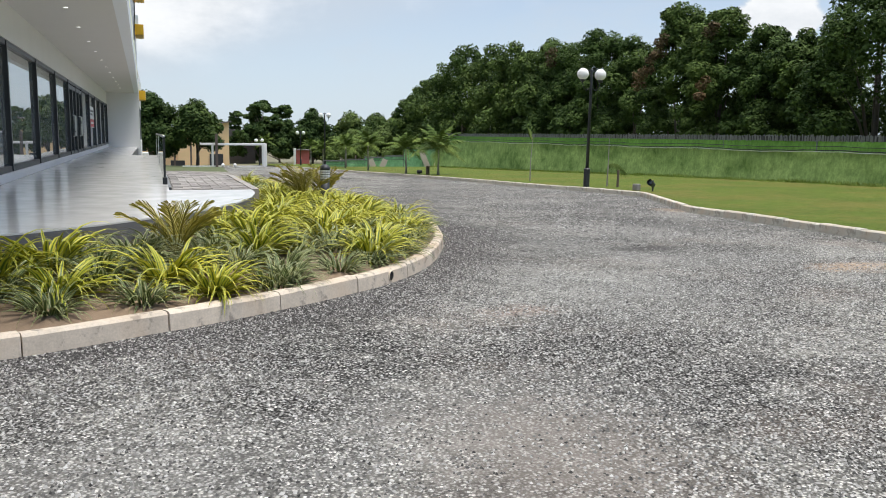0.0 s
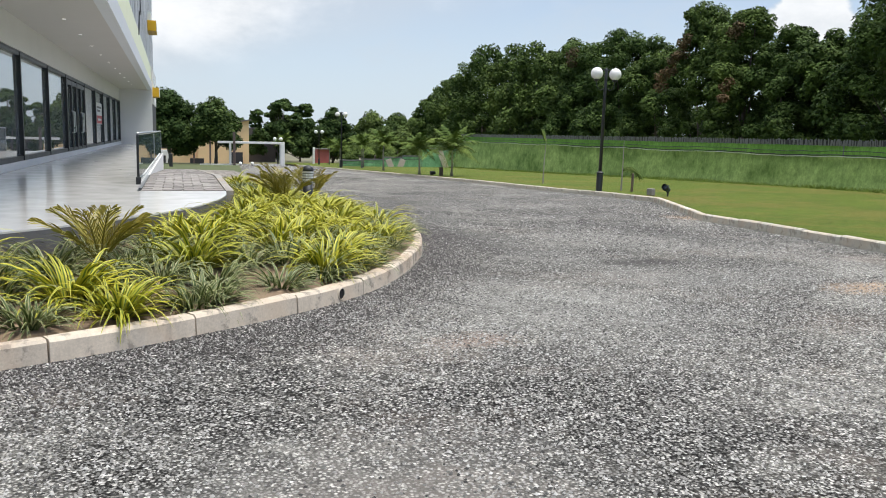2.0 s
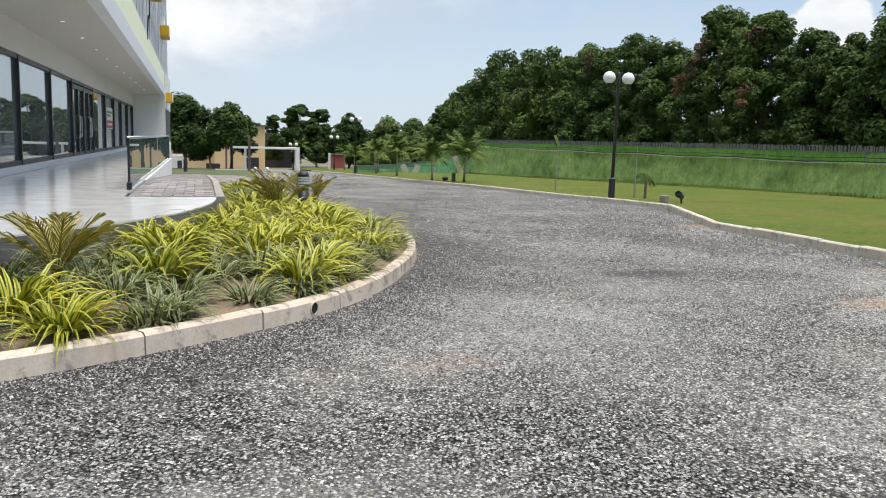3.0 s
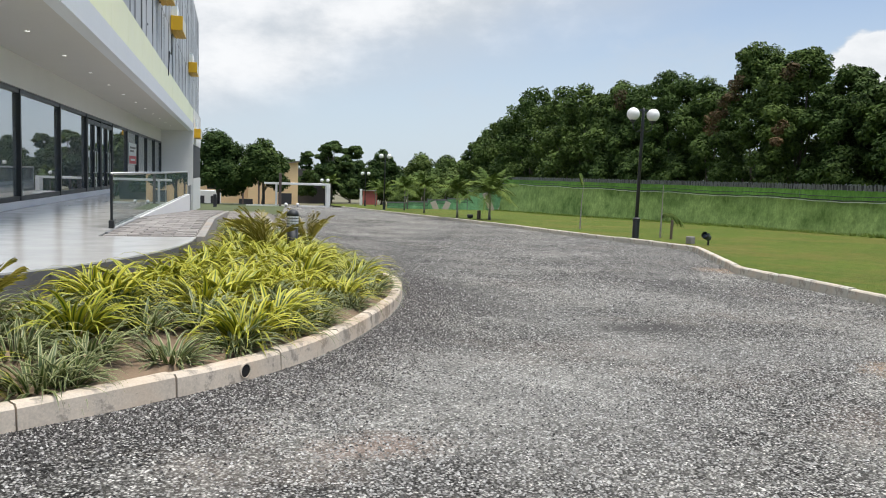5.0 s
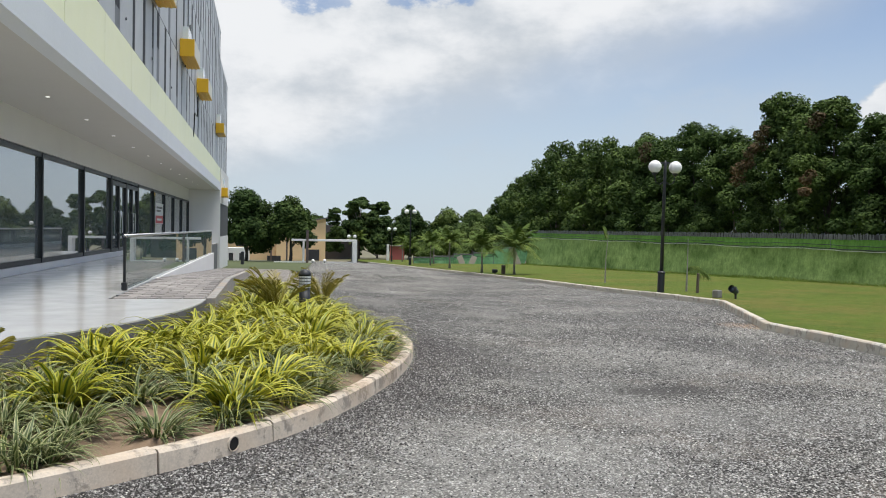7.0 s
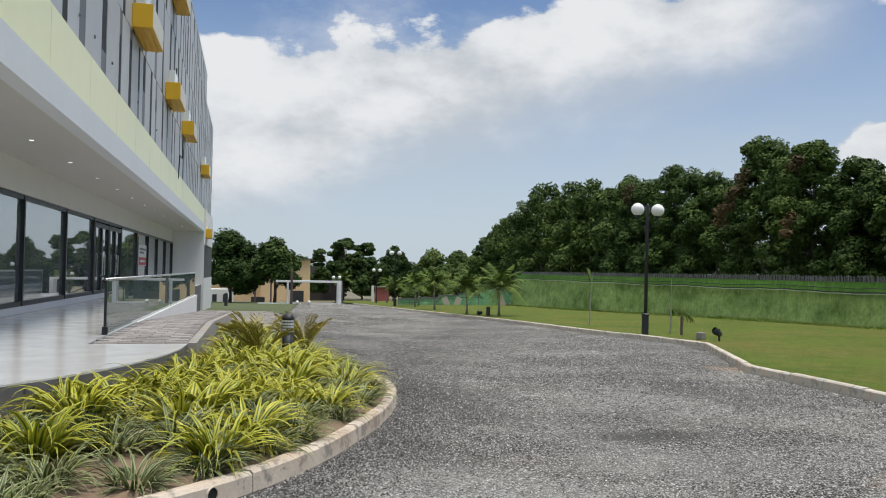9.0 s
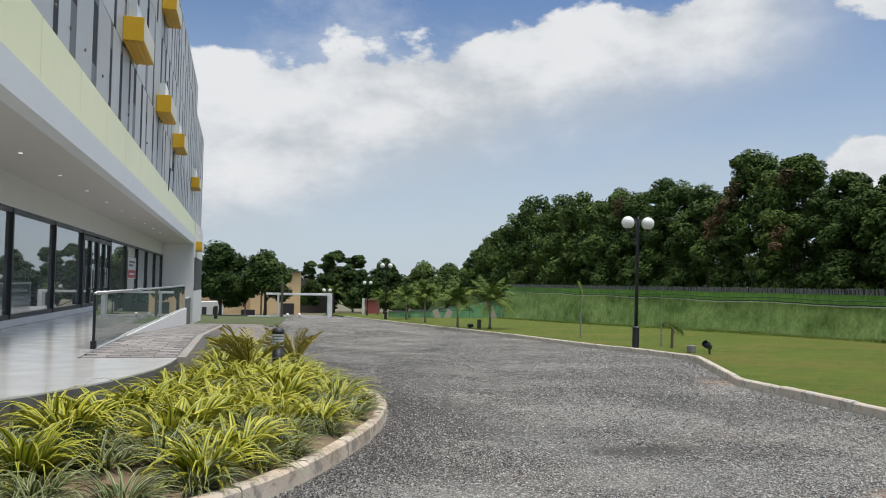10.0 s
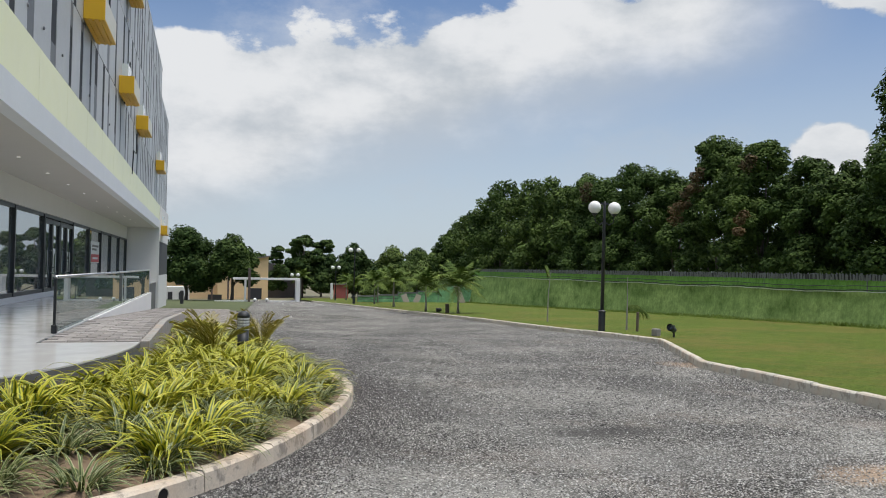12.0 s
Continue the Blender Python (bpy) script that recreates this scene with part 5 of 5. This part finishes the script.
def louvre_bollard(x, y):
    z = soil_z(x, y)
    b = thing("bollard_light", None, "dark grey louvred bollard light among the plants", "bollard light", at=Matrix.Translation((x, y, z - 0.03)) @ Matrix.Diagonal((1.12, 1.12, 0.92, 1)))
    part("shaft", bm_tube([(0, 0, 0), (0, 0, 0.56)], [0.075, 0.075], 16), M_POLE, b, smooth=True)
    part("core", bm_tube([(0, 0, 0.56), (0, 0, 0.76)], [0.082, 0.082], 12), M_GLOBE, b, "pale diffuser")
    for k in range(4):
        zz = 0.575 + 0.048 * k
        part("louvre", bm_tube([(0, 0, zz), (0, 0, zz + 0.012), (0, 0, zz + 0.016)], [0.088, 0.084, 0.06], 16), M_POLE, b)
    part("cap", bm_tube([(0, 0, 0.765), (0, 0, 0.80), (0, 0, 0.85), (0, 0, 0.875)], [0.088, 0.088, 0.065, 0.02], 16), M_POLE, b, smooth=True)


def drain_hole():
    """The drain pipe's mouth in the face of the planter's kerb."""
    h = thing("drain_pipe", None, "round drain pipe mouth set in the kerb face", "drain", at=pose(2.566, 7.505, gz(2.57, 7.5) + 0.070, 0, 0, 49))
    bm = bmesh.new()
    n = 18
    o = [bm.verts.new((math.cos(2 * math.pi * k / n) * 0.056, -0.012, math.sin(2 * math.pi * k / n) * 0.056)) for k in range(n)]
    i = [bm.verts.new((math.cos(2 * math.pi * k / n) * 0.048, -0.012, math.sin(2 * math.pi * k / n) * 0.048)) for k in range(n)]
    j = [bm.verts.new((math.cos(2 * math.pi * k / n) * 0.048, 0.06, math.sin(2 * math.pi * k / n) * 0.048)) for k in range(n)]
    l = [bm.verts.new((math.cos(2 * math.pi * k / n) * 0.056, 0.06, math.sin(2 * math.pi * k / n) * 0.056)) for k in range(n)]
    for k in range(n):
        m = (k + 1) % n
        bm.faces.new((o[k], o[m], i[m], i[k]))
        bm.faces.new((i[k], i[m], j[m], j[k]))
        bm.faces.new((l[k], l[m], o[m], o[k]))
    part("rim", bm, M_KERB, h)
    # flat disc across the pipe, the shade inside given by its near-black colour
    bm = bmesh.new()
    bm.faces.new([bm.verts.new((math.cos(2 * math.pi * k / n) * 0.05, -0.004, math.sin(2 * math.pi * k / n) * 0.05)) for k in range(n)])
    part("mouth", bm, M_HOLE, h, "near-black disc painting the shade inside the pipe")


# ---- small things on the lawn ----
M_WOOD = surface("weathered_stake", (0.13, 0.10, 0.075), 0.9, vary=0.3, bump=0.4)
M_SPOT = surface("blue_grey_cast_metal", (0.055, 0.075, 0.105), 0.45, 0.3, vary=0.2)
M_STONE = surface("grey_block", (0.24, 0.23, 0.22), 0.9, vary=0.25, bump=0.3)


def lawn_z(x, y):
    return gz(x, y) + 0.13


def lawn_things():
    for i, (x, y, h) in enumerate(((15.65, 31.44, 2.0), (15.86, 25.48, 1.75))):
        s = thing("sapling", None, "thin palm sapling tied to a stake on the lawn", "sapling", "saplings", at=(x, y, lawn_z(x, y) - 0.03))
        part("stem", bm_tube([(0, 0, 0), (0.02, 0, h * 0.5), (0.10 if i == 0 else 0.02, 0, h)], [0.035, 0.02, 0.01], 7), M_PALMBARK, s)
        rs2 = np.random.RandomState(40 + i)
        for k in range(5 if i else 3):
            a, L = (-0.35 + 0.25 * k, 0.75) if i else (1.2 + 0.3 * k, 0.55)
            z0 = h * 0.42 if i else h * 0.92
            q = []
            for u in np.linspace(0.1, 1, 16):
                c = np.array([math.cos(a) * u * L * (1 if i else 0.25), math.sin(a) * u * L * 0.5, z0 + L * (0.85 * u - (1.15 if i else 0.1) * u * u)])
                for sg in (-1, 1):
                    tip = c + np.array([0.06, sg * 0.10, -0.16 * rs2.uniform(0.6, 1.2)])
                    q.append([c + (-0.012, 0, 0), c + (0.012, 0, 0), tip + (0.004, 0, 0), tip + (-0.004, 0, 0)])
            piece("frond", quads_mesh("frond", q, M_PALM), s)
    st = thing("wooden_stake", None, "short weathered wooden stake in the lawn", "stake", at=pose(15.72, 24.55, lawn_z(15.7, 24.5) - 0.05, 0, 1.5, 0))
    part("shaft", bm_box(-0.035, 0.035, -0.035, 0.035, 0, 0.66, 0.01), M_WOOD, st)
    bx = thing("stone_block", None, "small grey block standing in the grass", "block", at=pose(15.25, 22.63, lawn_z(15.2, 22.6) - 0.02, 0, 0, 20))
    part("body", bm_box(-0.10, 0.10, -0.10, 0.10, 0, 0.22, 0.02), M_STONE, bx)
    sp_ = thing("garden_spotlight", None, "blue-grey garden spotlight on a spike in the lawn", "spotlight", at=pose(15.39, 21.92, lawn_z(15.4, 21.9) - 0.02, 0, 0, 25))
    sp_.matrix_basis = sp_.matrix_basis @ Matrix.Scale(0.78, 4)
    part("spike", bm_tube([(0, 0, 0), (0, 0, 0.2)], [0.035, 0.04], 8), M_DARKGATE, sp_)
    part("bracket", bm_box(-0.09, 0.09, -0.02, 0.02, 0.19, 0.23, 0.006), M_DARKGATE, sp_)
    bm = bm_tube([(-0.20, 0, 0.36), (-0.16, 0, 0.345), (0.02, 0, 0.28), (0.10, 0, 0.25)], [0.12, 0.115, 0.10, 0.05], 14)
    part("head", bm, M_SPOT, sp_, "cast blue-grey lamp head", True)
    part("visor", bm_tube([(-0.27, 0, 0.40), (-0.17, 0, 0.36)], [0.128, 0.124], 14, cap=False), M_DARKGATE, sp_)
    part("fin", bm_box(0.0, 0.03, -0.02, 0.02, 0.32, 0.46, 0.004), M_SPOT, sp_)
    far = thing("garden_spotlight", None, "small dark garden spotlight near the far palm", "spotlight", at=(14.5, 43.2, lawn_z(14.5, 43.2)))
    part("head", bm_tube([(-0.15, 0, 0.14), (0.12, 0, 0.16)], [0.11, 0.09], 10), M_DARKGATE, far)
    part("spike", bm_tube([(0, 0, -0.05), (0, 0, 0.1)], [0.03, 0.03], 6), M_DARKGATE, far)
    st = thing("short_post", None, "short dark post near the far palm", "post", at=(14.9, 43.0, lawn_z(14.9, 43) - 0.03))
    part("shaft", bm_box(-0.09, 0.09, -0.09, 0.09, 0, 0.5, 0.02), M_WOOD, st)


def scatter_chips(name, x, y, rs2, r0, r1, material, label):
    """Angular chips of stone lying at plan places x, y on the drive."""
    n = len(x)
    r = rs2.uniform(r0, r1, n)
    top = np.array([(1, 0, 0), (0, 1, 0), (-1, 0, 0), (0, -1, 0), (0.1, 0.1, 0.85)])
    fa = np.array([(0, 1, 4), (1, 2, 4), (2, 3, 4), (3, 0, 4)])
    v = top[None] * (r[:, None, None] * rs2.uniform(0.55, 1.35, (n, 5, 1)))
    a = rs2.uniform(0, 6.283, n)
    c, s = np.cos(a), np.sin(a)
    vx = v[:, :, 0] * c[:, None] - v[:, :, 1] * s[:, None]
    vy = v[:, :, 0] * s[:, None] + v[:, :, 1] * c[:, None]
    z = ground_z(x, y) + 0.012 * np.array([noise.noise(Vector((p * 0.6, q * 0.6, 0))) for p, q in zip(x, y)]) + 0.001
    v = np.stack([vx + x[:, None], vy + y[:, None], v[:, :, 2] + z[:, None]], 2).reshape(-1, 3).astype(np.float32)
    f = (fa[None] + 5 * np.arange(n)[:, None, None]).reshape(-1)
    me = bpy.data.meshes.new(name)
    me.vertices.add(len(v))
    me.vertices.foreach_set("co", v.ravel())
    me.loops.add(len(f))
    me.loops.foreach_set("vertex_index", f.astype(np.int32))
    me.polygons.add(len(f) // 3)
    me.polygons.foreach_set("loop_start", np.arange(0, len(f), 3, dtype=np.int32))
    me.materials.append(material)
    me.update(calc_edges=True)
    thing(name, me, label, "gravel", kind="stuff")


def loose_stones():
    """Loose chippings on the drive, thickest near the start of the walk, and a dark drift of them along the planter's kerb."""
    rs2 = np.random.RandomState(9)
    n = 200000
    y = 1.3 + 10.5 * rs2.rand(n) ** 1.12
    x = rs2.uniform(-3.0, 10.0, n)
    k = BED_OUT
    j = np.array([int(np.argmin((k[:, 0] - p) ** 2 + (k[:, 1] - q) ** 2)) for p, q in zip(x, y)])
    t = k[np.minimum(j + 1, len(k) - 1)] - k[np.maximum(j - 1, 0)]
    out = (x - k[j, 0]) * t[:, 1] - (y - k[j, 1]) * t[:, 0]
    patch = np.array([noise.noise(Vector((p * 0.8, q * 0.8, 5.0))) for p, q in zip(x, y)])
    keep = (out > 0.01) & (rs2.rand(n) < np.clip(0.75 + 0.9 * patch, 0.12, 1.0) * np.clip((11.8 - y) / 5, 0, 1))
    scatter_chips("loose_chippings", x[keep], y[keep], rs2, 0.005, 0.012, M_CHIP, "loose grey and white stone chippings on the drive")
    n = 60000
    y = 9.5 + 17.0 * rs2.rand(n)
    x = 3.0 + 12.0 * rs2.rand(n)
    right = np.interp(y, _kr[:, 1], _kr[:, 0])
    left = np.interp(y, [9.2, 10.05, 11.0, 12.3, 13.2, 16.0, 18.5, 27.0], [3.7, 4.05, 4.45, 4.85, 4.98, 4.6, 4.3, 3.7])
    keep = (x < right - 0.05) & (x > left + 0.05) & (rs2.rand(n) < np.clip((y - 9.0) / 3, 0.1, 1))
    scatter_chips("far_chippings", x[keep], y[keep], rs2, 0.008, 0.016, M_CHIP_FAR, "coarse dark and grey chippings farther along the drive")
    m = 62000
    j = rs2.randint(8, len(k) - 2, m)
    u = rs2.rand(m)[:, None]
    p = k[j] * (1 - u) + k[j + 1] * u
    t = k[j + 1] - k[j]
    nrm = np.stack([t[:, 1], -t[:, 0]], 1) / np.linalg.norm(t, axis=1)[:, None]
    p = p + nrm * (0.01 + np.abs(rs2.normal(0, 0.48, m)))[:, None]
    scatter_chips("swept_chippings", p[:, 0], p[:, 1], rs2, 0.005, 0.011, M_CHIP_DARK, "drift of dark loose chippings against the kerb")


def chip_material(name, a, b, c, d):
    k = Nodes(name, 0.8, 0, 0.3)
    k.color(k.ramp(k.island(), (0.0, a), (0.45, b), (0.8, c), (1.0, d)))
    return k.m


M_CHIP = chip_material("loose_chip", (0.02, 0.02, 0.02), (0.16, 0.159, 0.152), (0.34, 0.337, 0.324), (0.54, 0.535, 0.52))
M_CHIP_FAR = chip_material("coarse_chip", (0.02, 0.02, 0.02), (0.06, 0.06, 0.06), (0.22, 0.218, 0.21), (0.60, 0.59, 0.58))
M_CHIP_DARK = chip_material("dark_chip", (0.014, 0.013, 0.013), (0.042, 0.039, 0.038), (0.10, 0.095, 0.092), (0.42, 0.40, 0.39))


def lay_pavers():
    meshes = paver_meshes()
    ramp = bpy.data.objects["ramp"]
    rng = random.Random(8)
    slope = math.degrees(math.atan2(RAMP_FOOT - DECK, RAMP_Y1 - RAMP_BEND))
    y, row = RAMP_Y0 + 0.02, 0
    while y < RAMP_Y1 - 0.25:
        x = 0.66 - (0.155 if row % 2 else 0.0)
        while x < 1.88:
            if x >= 0.65 and x + 0.30 <= 1.95:
                piece("paver", rng.choice(meshes), ramp, pose(x, y, ramp_z(y) - 0.014 + rng.uniform(-0.004, 0.004), (slope if y > RAMP_BEND - 0.1 else 0.0) + rng.uniform(-0.7, 0.7), rng.uniform(-0.7, 0.7), 0))
            x += 0.312
        y += 0.208
        row += 1
    # the apron lies farther off: one joined part
    V, F = [], []
    y, row = 19.1, 0
    while y < 39.2:
        x = 2.12 - (0.155 if row % 2 else 0.0)
        while x < 3.5:
            if x > 2.1:
                me = rng.choice(meshes)
                o = len(V)
                z = gz(x + 0.2, y + 0.1) + 0.052 + rng.uniform(-0.004, 0.004)
                V += [(v.co.x + x, v.co.y + y, v.co.z + z) for v in me.vertices]
                F += [tuple(i + o for i in p.vertices) for p in me.polygons]
            x += 0.312
        y += 0.208
        row += 1
    piece("pavers", mesh_of("pavers", V, F, M_PAVER2), bpy.data.objects["apron"], kind="stuff")


def island_paver():
    k = Nodes("apron_paver", 0.85)
    k.color(k.mix(0.5, k.ramp(k.island(), (0, (0.20, 0.185, 0.165)), (1, (0.38, 0.35, 0.31))), k.ramp(k.noise(5, 5), (0.3, (0.20, 0.18, 0.16)), (0.7, (0.36, 0.33, 0.30)))))
    return k.m


M_PAVER2 = island_paver()


def window_poster():
    p = thing("poster", None, "white and red poster stuck inside the shop window", "poster", at=(FACADE_X - 0.045, 39.6, 1.6))
    part("sheet", bm_box(-0.004, 0, 0, 2.6, 0, 0.95), M_WHITE, p)
    part("red_field", bm_box(0.001, 0.003, 0.04, 2.56, 0.03, 0.38), M_POSTER_RED, p, "red lower field")
    for k, (a, e, z) in enumerate(((0.3, 2.3, 0.70), (0.3, 1.7, 0.55), (0.5, 2.1, 0.16))):
        part("text_bar", bm_box(0.004, 0.006, a, e, z, z + 0.09), M_WHITE if k == 2 else M_STONE, p)


M_POSTER_RED = surface("poster_red", (0.55, 0.05, 0.06), 0.5, vary=0.06, bump=0)
window_poster()
build_ground()
build_building()
build_rail()
build_ramp()
kerb("planter_kerb", KERB_L, 1.03, 0.14, 0.15, 0.0, M_KERB, "curved pale concrete kerb round the planting bed", 0.35, 1.0)
kerb("lawn_kerb", KERB_R, 1.0, 0.16, 0.15, 0.0, M_KERB_R, "pale concrete kerb along the lawn", 0.0, -1.0)
drain_hole()
build_bed()
louvre_bollard(3.34, 14.6)
street_lamp(14.62, 24.8, 4.1, 0.8)
street_lamp(14.35, 69.0, 4.7)
street_lamp(15.9, 90.0, 3.8)
street_lamp(11.9, 94.0, 3.0)
for i, (x, y, h, L) in enumerate(((15.26, 42.24, 1.85, 2.0), (14.3, 45.2, 1.9, 1.6), (15.16, 57.3, 2.4, 1.8), (15.8, 67.5, 2.4, 1.8), (15.1, 73.5, 2.2, 1.5), (17.4, 92.0, 2.8, 1.6), (12.9, 97.0, 3.4, 1.8), (17.6, 75.0, 2.6, 1.9))):
    palm(x, y, h * 0.78, 17, L, 20 + i)
lawn_things()
fence_run("boundary_fence", [(25.4, -12.0), (26.6, 15.0), (26.8, 32.0), (26.8, 45.0), (26.8, 60.0), (28.0, 78.5)], 1.62, "green net fence with wire roll along its top", M_NETLOW)
foot_grass([(25.4, -12.0), (26.6, 15.0), (26.8, 32.0), (26.8, 45.0), (26.8, 60.0), (28.0, 78.5)], "long unmown grass along the foot of the net fence")
teal_fence()
build_distance()
# plan place, top and crown width of each tree
FOREST = [(32.0, 12.0, 13.0, 8.5), (32.0, 18.0, 13.2, 8.5), (32.2, 24.0, 13.2, 8.0), (33.0, 31.0, 12.6, 7.0), (33.4, 36.2, 7.4, 5.4), (33.0, 39.4, 7.9, 5.4), (33.0, 43.0, 9.4, 5.4), (33.0, 47.0, 10.2, 5.4),
          (33.2, 52.6, 8.8, 6.4), (33.0, 57.4, 9.7, 6.8), (33.0, 62.4, 9.2, 7.0), (33.0, 66.4, 10.1, 7.4), (33.0, 73.0, 10.4, 8.6), (33.0, 80.5, 10.9, 9.0), (33.0, 88.5, 11.7, 9.4), (33.5, 97.0, 10.4, 8.6), (33.5, 104.0, 8.6, 7.0), (33.0, 109.0, 6.6, 5.5),
          (39.0, 27.0, 12.5, 9.0), (39.0, 38.5, 6.5, 8.0), (40.0, 46.0, 7.6, 8.0), (40.0, 54.0, 9.3, 9.0), (40.0, 64.0, 9.5, 9.5), (40.0, 75.0, 10.0, 10.0), (40.0, 88.0, 11.0, 10.0)]
forest = []
for i, (x, y, top, width) in enumerate(FOREST):
    x, width = x + 1.3, width * 1.15
    h = top + 0.35 - gz(x, y)
    forest.append(tree("forest_tree", x, y, 0.8, width, h - 0.8, (36000 if y < 63 else 24000) if x < 36 else 7000, 0.105 if y < 63 else 0.15, M_LEAF, "dense dark green tree behind the net fence", 100 + i, 150, group="trees behind the fence", trunk_r=0.2, fill=1.0))
for i, (x, y, z, r) in enumerate(((32.2, 46.6, 7.7, 0.45), (31.6, 46.8, 6.6, 0.4), (31.2, 47.3, 5.6, 0.5), (32.8, 42.4, 8.0, 0.45), (32.2, 62.4, 8.3, 0.5), (31.0, 40.5, 4.6, 0.35))):
    ob = min(forest, key=lambda o: math.hypot(o.location.x - x, o.location.y - y))
    pos = quads_mesh("red_foliage", leaf_cloud([(x, y, z), (x + 0.3, y + 0.5, z - 0.6), (x, y - 0.4, z + 0.3)], [r, r, r * 0.8], 330, 0.10, np.random.RandomState(800 + i)), M_RED)
    piece("red_foliage", pos, ob, ob.matrix_basis.inverted(), "reddish young foliage")
tree("shade_tree", 0.3, 92, 1.4, 5.8, 6.7, 20000, 0.16, M_LEAF2, "round dark green shade tree by the ochre building", 60, 150, fill=1.7)
tree("shade_tree", 5.0, 91, 1.9, 7.3, 5.3, 18000, 0.16, M_LEAF2, "broad dark green shade tree by the ochre building", 61, 150, fill=1.7)
for i, (x, y, t, w, h, mt) in enumerate(((15.9, 124, 5.0, 8.2, 4.6, 2), (15.5, 122, 1.0, 8.0, 5.4, 2), (23.2, 122, 1.0, 6.0, 7.4, 2), (30.0, 130, 0.8, 9.0, 7.6, 3), (37.0, 128, 0.8, 10.0, 7.2, 3), (44.0, 126, 0.8, 10.0, 8.0, 2), (29.5, 108, 0.5, 7.0, 4.2, 3), (24.5, 100, 0.5, 6.0, 2.6, 3), (34.5, 114, 0.5, 9.0, 6.6, 3), (51.0, 120, 0.8, 12.0, 9.5, 2), (9.0, 132, 0.6, 9.0, 6.5, 2), (20.0, 134, 0.6, 11.0, 6.5, 2), (40.0, 116, 0.5, 9.0, 5.5, 3), (34.0, 124, 0.5, 9.0, 7.4, 3), (26.5, 114, 0.4, 7.0, 4.6, 3), (31.0, 96, 0.4, 7.0, 4.0, 3))):
    tree("far_tree", x, y, t, w * 1.3, h, 14000, 0.22, M_LEAF3 if mt == 3 else M_LEAF2, "broad green tree in the distance", 70 + i, 100, 0.5 if i == 0 else 0.75, group="far trees", fill=1.5)
loose_stones()
lay_pavers()
